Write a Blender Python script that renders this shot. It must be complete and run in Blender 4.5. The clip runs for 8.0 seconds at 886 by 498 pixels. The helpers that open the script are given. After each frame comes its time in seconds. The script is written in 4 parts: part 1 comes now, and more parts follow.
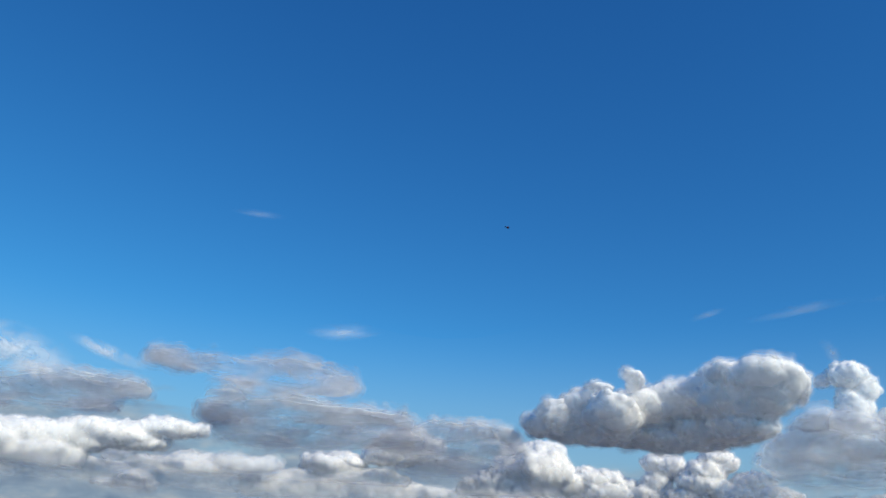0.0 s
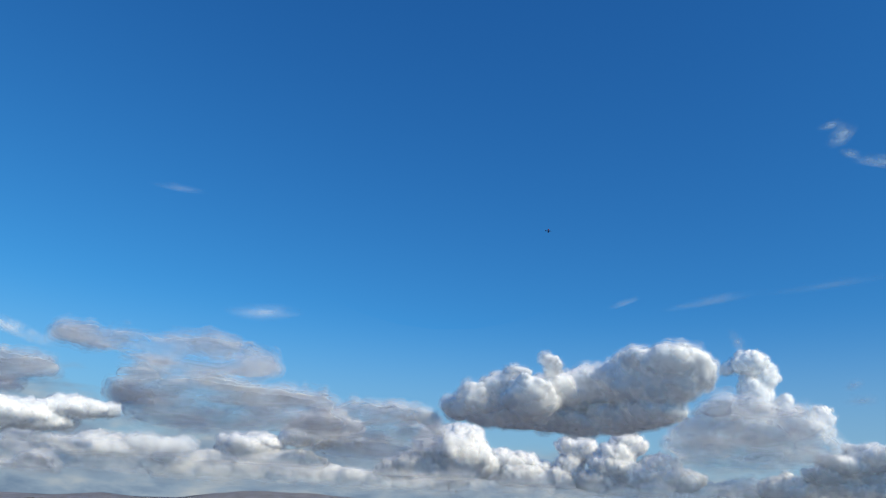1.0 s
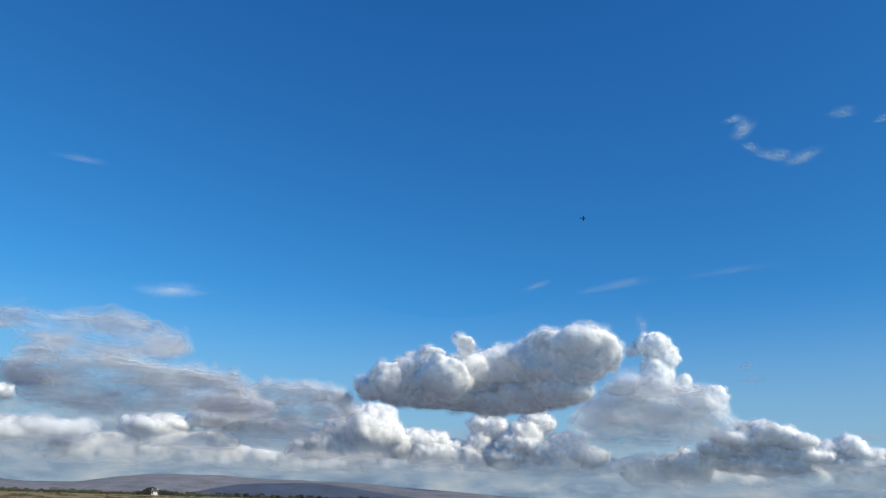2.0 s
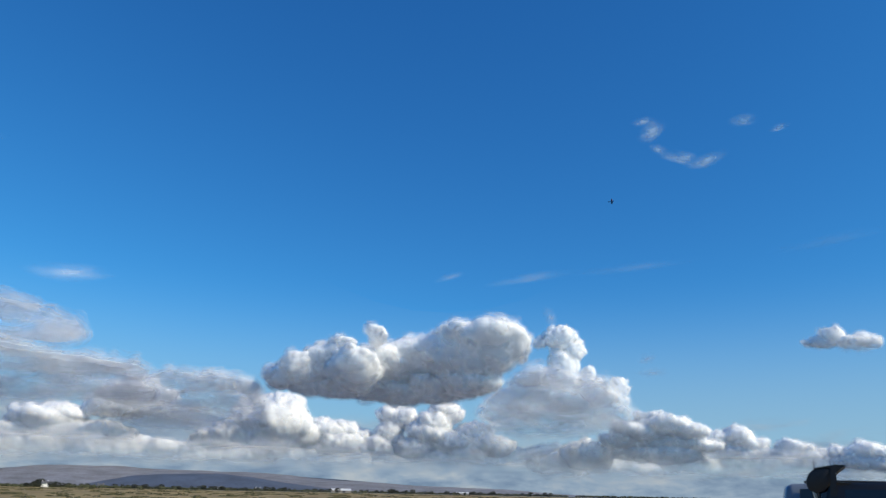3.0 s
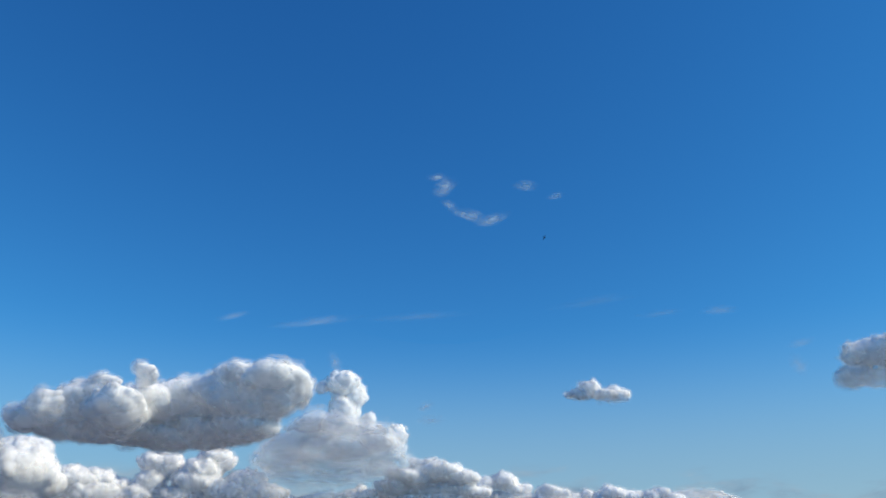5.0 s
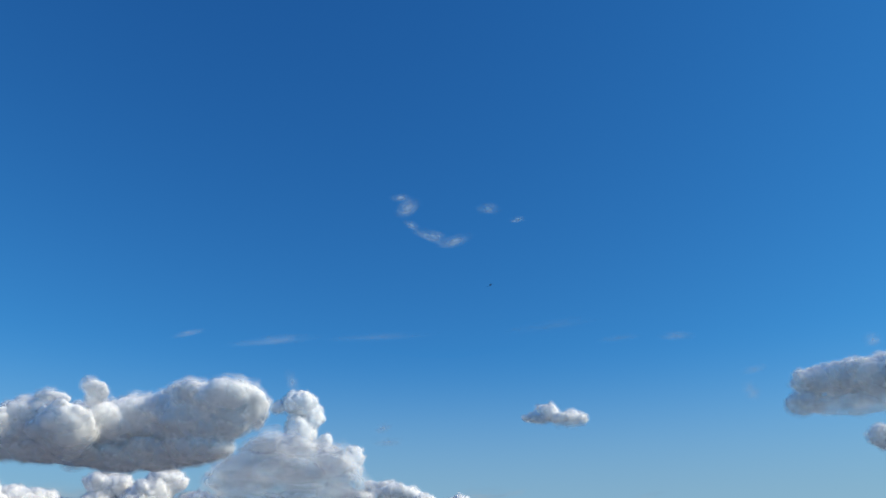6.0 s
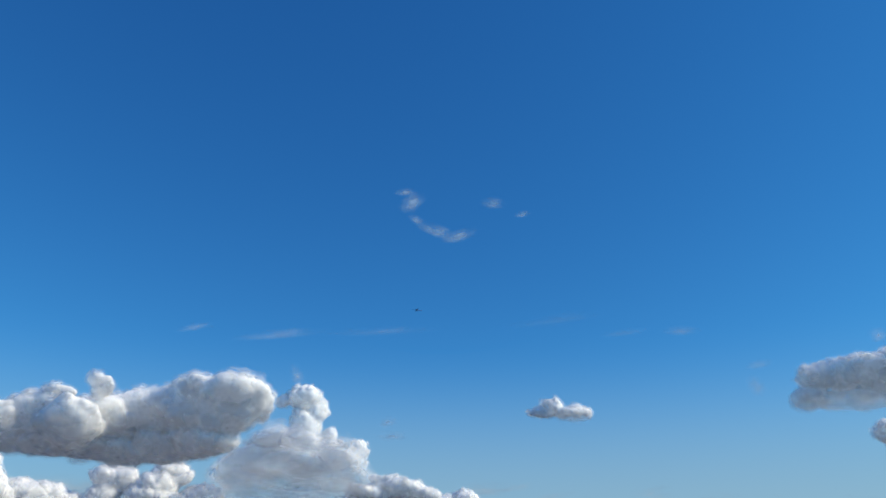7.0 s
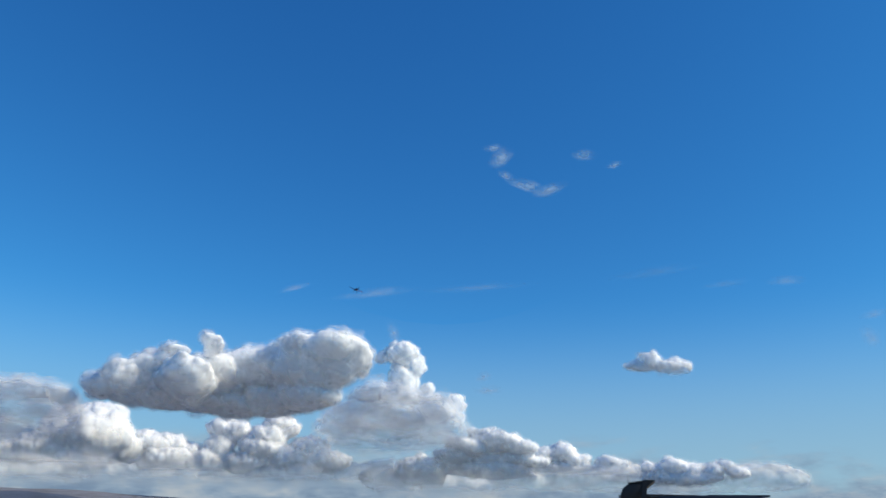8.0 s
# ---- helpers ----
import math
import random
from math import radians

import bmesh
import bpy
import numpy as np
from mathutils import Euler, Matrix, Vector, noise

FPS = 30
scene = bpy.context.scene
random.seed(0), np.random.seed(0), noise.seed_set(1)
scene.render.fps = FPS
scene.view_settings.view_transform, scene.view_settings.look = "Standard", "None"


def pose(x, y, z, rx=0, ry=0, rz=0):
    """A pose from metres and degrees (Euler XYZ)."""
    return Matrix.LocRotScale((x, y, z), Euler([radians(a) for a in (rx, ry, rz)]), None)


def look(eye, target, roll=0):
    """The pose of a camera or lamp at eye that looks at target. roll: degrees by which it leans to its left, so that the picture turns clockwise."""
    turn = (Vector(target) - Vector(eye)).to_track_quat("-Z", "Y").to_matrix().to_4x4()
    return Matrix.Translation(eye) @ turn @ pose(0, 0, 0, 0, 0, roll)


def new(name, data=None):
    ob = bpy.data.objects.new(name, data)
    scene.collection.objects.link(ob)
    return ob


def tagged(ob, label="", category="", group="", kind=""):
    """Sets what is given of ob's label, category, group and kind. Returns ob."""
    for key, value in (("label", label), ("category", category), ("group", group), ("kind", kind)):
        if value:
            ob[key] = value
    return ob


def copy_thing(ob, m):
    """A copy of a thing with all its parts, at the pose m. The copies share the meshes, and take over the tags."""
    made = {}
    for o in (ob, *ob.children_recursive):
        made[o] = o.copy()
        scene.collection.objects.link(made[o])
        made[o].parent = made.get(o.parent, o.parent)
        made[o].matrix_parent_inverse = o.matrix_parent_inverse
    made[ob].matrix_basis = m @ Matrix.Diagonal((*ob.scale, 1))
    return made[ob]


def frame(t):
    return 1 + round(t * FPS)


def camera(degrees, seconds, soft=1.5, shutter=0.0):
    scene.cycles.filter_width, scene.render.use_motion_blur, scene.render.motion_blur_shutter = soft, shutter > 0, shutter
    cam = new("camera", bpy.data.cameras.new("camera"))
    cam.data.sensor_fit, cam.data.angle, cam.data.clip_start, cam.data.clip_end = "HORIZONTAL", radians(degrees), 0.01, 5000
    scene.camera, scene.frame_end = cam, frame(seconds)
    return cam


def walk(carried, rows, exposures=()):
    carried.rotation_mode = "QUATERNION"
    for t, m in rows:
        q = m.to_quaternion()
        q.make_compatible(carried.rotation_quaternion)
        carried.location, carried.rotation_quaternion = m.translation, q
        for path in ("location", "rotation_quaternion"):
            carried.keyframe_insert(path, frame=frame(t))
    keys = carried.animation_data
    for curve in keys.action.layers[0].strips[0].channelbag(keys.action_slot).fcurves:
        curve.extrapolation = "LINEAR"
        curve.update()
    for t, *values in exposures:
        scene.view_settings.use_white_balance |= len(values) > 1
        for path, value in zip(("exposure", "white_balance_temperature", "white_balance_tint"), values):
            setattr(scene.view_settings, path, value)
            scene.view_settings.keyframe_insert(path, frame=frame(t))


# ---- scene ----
cam = camera(62.5, 8.0, soft=1.5)
EYE = 1.6
# seconds, tilt, lean and turn of a hand-held camera that only pans
ROWS = [
    (0.0, 111.414, -2.985, -1.17), (0.5, 110.981, -2.942, -4.188), (1.0, 110.38, -2.689, -7.296),
    (1.5, 109.512, -2.088, -10.539), (3.0, 108.52, -1.086, -20.747), (3.5, 108.794, -0.887, -24.591),
    (4.0, 109.197, -0.612, -28.891), (4.5, 110.654, 0.034, -33.617), (5.0, 112.046, 0.621, -37.459),
    (6.5, 113.819, 0.506, -41.02), (7.0, 113.239, 0.352, -40.426), (7.5, 111.949, -0.045, -37.882),
    (8.0, 109.812, -0.534, -33.121),
]
walk(cam, [(t, pose(0, 0, EYE, rx, ry, rz)) for t, rx, ry, rz in ROWS],
     [(0.0, 0.15), (1.5, 0.22), (3.0, 0.3), (4.5, 0.24), (6.5, 0.12), (8.0, 0.28)])

# ---- light: autumn sun behind the right shoulder, clear sky ----
SUN_AZ, SUN_EL = 138.0, 35.0
world = bpy.data.worlds.new("sky")
scene.world = world
world.use_nodes = True
wn = world.node_tree.nodes
sky = wn.new("ShaderNodeTexSky")
sky.sky_type = "NISHITA"
sky.sun_disc = False
sky.sun_elevation, sky.sun_rotation = radians(SUN_EL), radians(SUN_AZ)
sky.altitude, sky.air_density, sky.dust_density, sky.ozone_density = 2000.0, 1.0, 0.05, 9.0
wn["Background"].inputs["Strength"].default_value = 0.128
deep = wn.new("ShaderNodeHueSaturation")
deep.inputs["Saturation"].default_value, deep.inputs["Hue"].default_value = 1.14, 0.4915
world.node_tree.links.new(sky.outputs["Color"], deep.inputs["Color"])
# clear autumn air: the blue falls off more gently towards the zenith
split, join, bend, lift = (wn.new("ShaderNode" + k) for k in ("SeparateColor", "CombineColor", "Math", "Math"))
bend.operation, bend.inputs[1].default_value = "POWER", 0.76
lift.operation, lift.inputs[1].default_value = "MULTIPLY", 1.38
sky_links = world.node_tree.links
sky_links.new(deep.outputs["Color"], split.inputs[0])
sky_links.new(split.outputs[0], join.inputs[0])
sky_links.new(split.outputs[1], join.inputs[1])
sky_links.new(split.outputs[2], bend.inputs[0])
sky_links.new(bend.outputs[0], lift.inputs[0])
sky_links.new(lift.outputs[0], join.inputs[2])
sky_links.new(join.outputs[0], wn["Background"].inputs["Color"])
sun = new("sun", bpy.data.lights.new("sun", "SUN"))
sun.data.energy, sun.data.angle, sun.data.color = 3.6, radians(0.53), (1.0, 0.905, 0.7)
a, e = radians(SUN_AZ), radians(SUN_EL)
toward = Vector((math.sin(a) * math.cos(e), math.cos(a) * math.cos(e), math.sin(e)))
sun.matrix_world = look(toward * 100, (0, 0, 0))


scene.cycles.transparent_max_bounces = 64


# ---- helpers ----
def toward_sky(az, el, dist=1.0):
    """Point at a compass angle (0 ahead, right positive), height angle and distance from the eye."""
    a, e = radians(az), radians(el)
    return Vector((math.sin(a) * math.cos(e) * dist, math.cos(a) * math.cos(e) * dist, EYE + math.sin(e) * dist))


def mesh_of(bm, name, *mats):
    me = bpy.data.meshes.new(name)
    bm.to_mesh(me)
    bm.free()
    for m in mats:
        me.materials.append(m)
    return me


def part(name, bm, material, parent, label=""):
    ob = new(name, mesh_of(bm, name, material))
    ob.parent = parent
    return tagged(ob, label)


def base(name, m, label, category, group="", kind=""):
    ob = new(name)
    ob.matrix_basis = m
    return tagged(ob, label, category, group, kind)


def box(bm, x0, y0, z0, x1, y1, z1, bevel=0.0):
    m = Matrix.Translation(((x0 + x1) / 2, (y0 + y1) / 2, (z0 + z1) / 2)) @ Matrix.Diagonal((x1 - x0, y1 - y0, z1 - z0, 1))
    got = bmesh.ops.create_cube(bm, size=1, matrix=m)
    if bevel:
        es = list({e for v in got["verts"] for e in v.link_edges})
        bmesh.ops.bevel(bm, geom=es, offset=bevel, segments=2, affect="EDGES", profile=0.5)
    return bm


def tube(bm, p0, p1, r0, r1, n=8):
    p0, p1 = Vector(p0), Vector(p1)
    d = p1 - p0
    m = Matrix.Translation((p0 + p1) / 2) @ d.to_track_quat("Z", "Y").to_matrix().to_4x4()
    bmesh.ops.create_cone(bm, cap_ends=True, segments=n, radius1=r0, radius2=r1, depth=d.length, matrix=m)
    return bm


def loft(bm, rings, closed=True):
    """Skin through rings of equally many points."""
    vs = [[bm.verts.new(p) for p in ring] for ring in rings]
    n = len(vs[0])
    for r0, r1 in zip(vs, vs[1:]):
        for i in range(n if closed else n - 1):
            j = (i + 1) % n
            bm.faces.new((r0[i], r0[j], r1[j], r1[i]))
    if closed:
        bm.faces.new(vs[0][::-1])
        bm.faces.new(vs[-1])
    bmesh.ops.recalc_face_normals(bm, faces=bm.faces)
    return bm


def slab(bm, outline, y0, y1):
    """Side outline (x, z) given thickness between y0 and y1."""
    return loft(bm, [[(x, y0, z) for x, z in outline], [(x, y1, z) for x, z in outline]])


def smooth(ob):
    ob.data.polygons.foreach_set("use_smooth", [True] * len(ob.data.polygons))
    return ob


# ---- materials ----
def material(name, color, rough=0.6, metal=0.0, vary=0.15, scale=1.0, bump=0.0, coat=0.0):
    """Painted or natural surface with two scales of variation."""
    m = bpy.data.materials.new(name)
    m.use_nodes = True
    nt, b = m.node_tree, m.node_tree.nodes["Principled BSDF"]
    geo = nt.nodes.new("ShaderNodeTexCoord")
    fine, wide, add = nt.nodes.new("ShaderNodeTexNoise"), nt.nodes.new("ShaderNodeTexNoise"), nt.nodes.new("ShaderNodeMath")
    fine.inputs["Scale"].default_value, wide.inputs["Scale"].default_value = 12 * scale, 1.3 * scale
    fine.inputs["Detail"].default_value, wide.inputs["Detail"].default_value = 6, 3
    for n in (fine, wide):
        nt.links.new(geo.outputs["Object"], n.inputs["Vector"])
    add.operation = "ADD"
    nt.links.new(fine.outputs["Fac"], add.inputs[0])
    nt.links.new(wide.outputs["Fac"], add.inputs[1])
    ramp = nt.nodes.new("ShaderNodeValToRGB")
    ramp.color_ramp.elements[0].position, ramp.color_ramp.elements[1].position = 0.35, 0.65
    ramp.color_ramp.elements[0].color = (*[c * (1 - vary) for c in color], 1)
    ramp.color_ramp.elements[1].color = (*[min(1, c * (1 + vary)) for c in color], 1)
    half = nt.nodes.new("ShaderNodeMath")
    half.operation, half.inputs[1].default_value = "MULTIPLY", 0.5
    nt.links.new(add.outputs[0], half.inputs[0])
    nt.links.new(half.outputs[0], ramp.inputs["Fac"])
    nt.links.new(ramp.outputs["Color"], b.inputs["Base Color"])
    b.inputs["Roughness"].default_value, b.inputs["Metallic"].default_value = rough, metal
    b.inputs["Coat Weight"].default_value = coat
    if bump:
        bp = nt.nodes.new("ShaderNodeBump")
        bp.inputs["Strength"].default_value = bump
        nt.links.new(fine.outputs["Fac"], bp.inputs["Height"])
        nt.links.new(bp.outputs["Normal"], b.inputs["Normal"])
    return m


def cloud_material(name, cover, size, low=0.35, high=0.65, stretch=(1, 1, 1), glow=0.4, deep_m=0.0, loose=0.0, detail=4):
    """Water droplets: white with a blue haze tint painted in, scattering light back and through; cover: how much of the
    sky behind it hides, broken up by noise of that size; deep_m: how far light wanders inside; loose: share of its
    height over which its base thins out.
    """
    m = bpy.data.materials.new(name)
    m.use_nodes = True
    nt = m.node_tree
    nt.nodes.remove(nt.nodes["Principled BSDF"])
    out = nt.nodes["Material Output"]
    d, t, mix, clear, top = (nt.nodes.new("ShaderNode" + k) for k in ("BsdfDiffuse", "BsdfTranslucent", "MixShader", "BsdfTransparent", "MixShader"))
    # aerial perspective put into the droplet colour as a faint blue
    d.inputs["Color"].default_value = t.inputs["Color"].default_value = (0.935, 0.952, 0.975, 1)
    mix.inputs[0].default_value = glow
    nt.links.new(d.outputs[0], mix.inputs[1])
    nt.links.new(t.outputs[0], mix.inputs[2])
    if deep_m:
        sss = nt.nodes.new("ShaderNodeSubsurfaceScattering")
        # same painted blue, deepening where light wanders, so shaded bellies turn cool
        sss.inputs["Color"].default_value = (0.958, 0.974, 0.99, 1)
        sss.inputs["Scale"].default_value = deep_m
        sss.inputs["Radius"].default_value = (1.0, 1.0, 1.0)
        for link in list(mix.inputs[1].links):
            nt.links.remove(link)
        nt.links.new(sss.outputs[0], mix.inputs[1])
        mix.inputs[0].default_value = 0.1
    co, mp, no, mr = (nt.nodes.new("ShaderNode" + k) for k in ("TexCoord", "Mapping", "TexNoise", "MapRange"))
    mp.inputs["Scale"].default_value = [s / size for s in stretch]
    no.inputs["Scale"].default_value, no.inputs["Detail"].default_value, no.inputs["Roughness"].default_value = 1.0, detail, 0.52
    nt.links.new(co.outputs["Object"], mp.inputs["Vector"])
    nt.links.new(mp.outputs[0], no.inputs["Vector"])
    nt.links.new(no.outputs["Fac"], mr.inputs["Value"])
    mr.interpolation_type = "SMOOTHSTEP"
    mr.inputs["From Min"].default_value, mr.inputs["From Max"].default_value = low, high
    mr.inputs["To Min"].default_value, mr.inputs["To Max"].default_value = cover[0], cover[1]
    if loose:
        xyz, foot, thin = (nt.nodes.new("ShaderNode" + k) for k in ("SeparateXYZ", "MapRange", "Math"))
        foot.interpolation_type, thin.operation = "SMOOTHSTEP", "MULTIPLY"
        foot.inputs["From Max"].default_value, foot.inputs["To Min"].default_value = loose, 0.0
        nt.links.new(co.outputs["Generated"], xyz.inputs[0])
        nt.links.new(xyz.outputs["Z"], foot.inputs["Value"])
        nt.links.new(foot.outputs[0], thin.inputs[0])
        nt.links.new(mr.outputs[0], thin.inputs[1])
    if cover[0] < 1:
        nt.links.new(clear.outputs[0], top.inputs[1])
        nt.links.new(mix.outputs[0], top.inputs[2])
        nt.links.new((thin if loose else mr).outputs[0], top.inputs[0])
        nt.links.new(top.outputs[0], out.inputs["Surface"])
    else:
        nt.links.new(mix.outputs[0], out.inputs["Surface"])
    return m


def vapour(name, heart, size, deep_m, soft, stretch=(1, 1, 1), loose=0.0, veil=0.6, start=0.34, turn=0.06, detail=4):
    """A cloud's heart and its four ever more broken outer layers of mist, and how far apart they lie."""
    mats = [cloud_material(name + "_heart", heart, size * 1.6, stretch=stretch, deep_m=deep_m, loose=loose, detail=detail)]
    for k in range(4):
        low = start + turn * k
        mats.append(cloud_material(name + "_mist", (0.0, veil * (1 - 0.1 * k)), size, low, low + 0.26, stretch, loose=loose, detail=detail))
    return mats, soft


THICK = vapour("cumulus", (1, 1), 75, 80, 6.5, veil=0.34, detail=3)
HAZY = vapour("heap", (0.8, 1.0), 60, 55, 5.5, loose=0.55, veil=0.42)
SOFT = vapour("sheet", (0.08, 0.66), 200, 130, 13.0, (1, 1, 2.0), 0.45, 0.3, 0.32, 0.05, 3)
BANK = vapour("bank", (0.3, 0.6), 110, 60, 7.0, (1, 1, 1.6), 0.9, 0.16, detail=3)
# straw field; heath and pasture beyond it, painted haze blue to cool bounced light
grass = material("grass", (0.225, 0.16, 0.055), 0.9, vary=0.5, scale=0.008, bump=0.3)
nt = grass.node_tree
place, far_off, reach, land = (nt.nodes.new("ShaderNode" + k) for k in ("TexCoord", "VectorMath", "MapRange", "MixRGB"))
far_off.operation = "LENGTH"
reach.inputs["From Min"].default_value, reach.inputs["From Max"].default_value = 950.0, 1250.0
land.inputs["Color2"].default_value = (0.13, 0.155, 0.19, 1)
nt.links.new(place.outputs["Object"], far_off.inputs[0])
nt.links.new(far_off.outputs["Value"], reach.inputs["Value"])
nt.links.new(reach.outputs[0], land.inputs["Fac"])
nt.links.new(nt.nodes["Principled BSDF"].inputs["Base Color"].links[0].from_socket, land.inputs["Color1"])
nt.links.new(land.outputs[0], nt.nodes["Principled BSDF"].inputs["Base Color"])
# both hill colours carry the blue of distance haze, mixed into the base colour
moor = material("haze_tinted_moor", (0.155, 0.162, 0.2), 0.95, vary=0.4, scale=0.012)
wood_hill = material("haze_tinted_wood", (0.055, 0.076, 0.125), 0.95, vary=0.3, scale=0.015)
black_paint = material("black_car_paint", (0.006, 0.006, 0.007), 0.45, 0.0, 0.2, 2.0, coat=0.15)
grey_paint = material("grey_car_paint", (0.16, 0.19, 0.24), 0.35, 0.0, 0.1, 2.0, coat=0.3)
silver_paint = material("silver_car_paint", (0.5, 0.52, 0.54), 0.3, 0.7, 0.06, 2.0, coat=0.8)
tinted = material("tinted_glass", (0.012, 0.015, 0.02), 0.06, 0.0, 0.1)
rubber = material("tyre_rubber", (0.02, 0.02, 0.021), 0.85, 0.0, 0.2, 4.0, 0.2)
plastic = material("black_plastic", (0.02, 0.021, 0.023), 0.55, 0.0, 0.2, 5.0, 0.1)
alloy = material("alloy", (0.55, 0.56, 0.58), 0.3, 0.9, 0.05, 4.0)
red_lens = material("red_lamp_lens", (0.35, 0.01, 0.012), 0.15, 0.0, 0.1)
clear_lens = material("clear_lamp_lens", (0.6, 0.62, 0.65), 0.12, 0.2, 0.1)
navy = material("navy_film", (0.004, 0.005, 0.03), 0.7, 0.0, 0.12, 6.0)
navy.node_tree.nodes["Principled BSDF"].inputs["Specular IOR Level"].default_value = 0.15
red_film = material("red_film", (0.14, 0.005, 0.01), 0.5, 0.0, 0.1, 6.0)
white_film = material("white_film", (0.75, 0.75, 0.74), 0.35, 0.0, 0.05, 6.0, coat=0.4)
bark = material("bark", (0.07, 0.055, 0.045), 0.95, 0.0, 0.35, 1.0, 0.5)
leaf = material("dark_leaves", (0.03, 0.034, 0.022), 0.8, 0.0, 0.5, 0.8, 0.4)
hedge_leaf = material("hedge_leaves", (0.045, 0.05, 0.022), 0.85, 0.0, 0.5, 0.3, 0.4)
render_white = material("white_render", (0.78, 0.77, 0.74), 0.8, 0.0, 0.08, 0.3)
slate = material("slate_roof", (0.09, 0.09, 0.1), 0.7, 0.0, 0.25, 0.6)
sheet_roof = material("pale_sheet_roof", (0.72, 0.73, 0.74), 0.5, 0.1, 0.07, 0.2)
stone = material("stone_wall", (0.3, 0.27, 0.23), 0.9, 0.0, 0.25, 0.6, 0.3)
rush = material("rushes", (0.075, 0.07, 0.03), 0.9, 0.0, 0.4, 0.5)


# ---- clouds ----
def billow(co, scale):
    """Rounded heaps at three sizes, as heights over a surface."""
    h = np.zeros(len(co))
    for size, amp in ((150, 24), (64, 15), (30, 8)):
        s = 1 / (size * scale)
        h += [amp * scale * (0.4 - noise.voronoi((x * s, y * s, z * s))[0][0] ** 2) for x, y, z in co]
    return h


def largest_piece(n, loops):
    """Which corners belong to the largest connected skin."""
    mark = np.arange(n)
    quads = loops.reshape(-1, 4)
    while True:
        least = mark[quads].min(axis=1)
        fresh = mark.copy()
        for k in range(4):
            np.minimum.at(fresh, quads[:, k], least)
        fresh = fresh[fresh]
        if (fresh == mark).all():
            break
        mark = fresh
    names, counts = np.unique(mark, return_counts=True)
    return mark == names[counts.argmax()]


def cloud(label, puffs, dist, mats, voxel=11.0, rough=1.0, heaps=13, flat=1.0, layer=False, lean=0.0, crisp=1.0):
    """A cloud of heaped puffs: az, el, half width, half height, set-back, all in degrees; lean: how far its top hangs over its foot towards the field; crisp: how deeply it is heaped."""
    mats, soft = mats
    rng = random.Random(len(label) + len(puffs) * 7 + int(dist))
    mid = toward_sky(sum(p[0] for p in puffs) / len(puffs), sum(p[1] for p in puffs) / len(puffs), dist)
    deg = dist * math.tan(radians(1))
    bm = bmesh.new()
    for az, el, rx, rz, back in puffs:
        c = toward_sky(az, el, dist + back * deg) - mid
        turn = Matrix.Rotation(-radians(az), 4, "Z")
        ry = min(rx, 1.8 * rz)
        if layer:
            # a level sheet, seen from beneath
            ry, rz = 0.35 * rz / math.sin(radians(max(el, 4.5))), 0.9 * rz
        m = Matrix.Translation(c) @ turn @ Matrix.Diagonal((rx * deg * 0.92, ry * deg, rz * deg * 0.87, 1))
        bmesh.ops.create_icosphere(bm, subdivisions=3, radius=1, matrix=m)
        for _ in range(heaps):
            u, h = rng.uniform(0, math.tau), rng.uniform(-0.25, 1) ** 1
            k = math.sqrt(max(0, 1 - h * h))
            r = rz * deg * rng.uniform(0.14, 0.4)
            q = c + turn.to_3x3() @ Vector((math.cos(u) * k * (rx * deg - r * 0.8), math.sin(u) * k * (ry * deg - r * 0.5), h * (rz * deg - r * 0.8)))
            bmesh.ops.create_icosphere(bm, subdivisions=2, radius=r, matrix=Matrix.Translation(q) @ Matrix.Diagonal((1, 1, flat, 1)))
    lump = bpy.data.objects.new("lump", mesh_of(bm, "lump"))
    scene.collection.objects.link(lump)
    mod = lump.modifiers.new("fuse", "REMESH")
    mod.mode, mod.voxel_size, mod.use_smooth_shade = "VOXEL", voxel, True
    fused = bpy.data.meshes.new_from_object(lump.evaluated_get(bpy.context.evaluated_depsgraph_get()))
    bpy.data.objects.remove(lump)
    n = len(fused.vertices)
    co, no = np.empty(n * 3), np.empty(n * 3)
    fused.vertices.foreach_get("co", co)
    fused.vertices.foreach_get("normal", no)
    co, no = co.reshape(-1, 3), no.reshape(-1, 3)
    loops = np.empty(len(fused.loops), dtype=np.int32)
    fused.loops.foreach_get("vertex_index", loops)
    keep = largest_piece(n, loops)
    index = np.cumsum(keep) - 1
    loops = loops.reshape(-1, 4)
    loops = index[loops[keep[loops[:, 0]]]].astype(np.int32).ravel()
    co, no, n, nf = co[keep], no[keep], int(keep.sum()), len(loops) // 4
    start = np.arange(nf, dtype=np.int32) * 4
    # the sunlit top hangs over a shaded belly, along the lines of sight from the field
    eye = np.array(Vector((0, 0, EYE)) - mid)
    co += (eye - co) * (lean * (co[:, 2] - co[:, 2].min()) / dist)[:, None]
    co += [noise.noise_vector((x / 230, y / 230, z / 230)) * 26 * rough + noise.noise_vector((x / 85, y / 85, z / 85)) * 9 * rough for x, y, z in co]
    # crisp heaps above, smooth bellies below
    h = crisp * billow(co, rough) * np.clip(0.55 + 0.75 * no[:, 2], 0.15, 1.0)
    shells = [co + no * h[:, None]]
    for k in range(1, 5):
        ragged = np.clip([0.7 + 0.8 * noise.fractal((x / 80 + k, y / 80, z / 80), 0.7, 2.1, 3) for x, y, z in co], 0.15, 1.8)
        shells.append(shells[-1] + no * (soft * ragged + 0.6)[:, None])
    made = []
    for name, verts, mat in zip(("cloud", "mist", "mist", "mist", "mist"), shells, mats):
        me = bpy.data.meshes.new(name)
        me.vertices.add(n)
        me.vertices.foreach_set("co", verts.ravel())
        me.loops.add(len(loops))
        me.loops.foreach_set("vertex_index", loops)
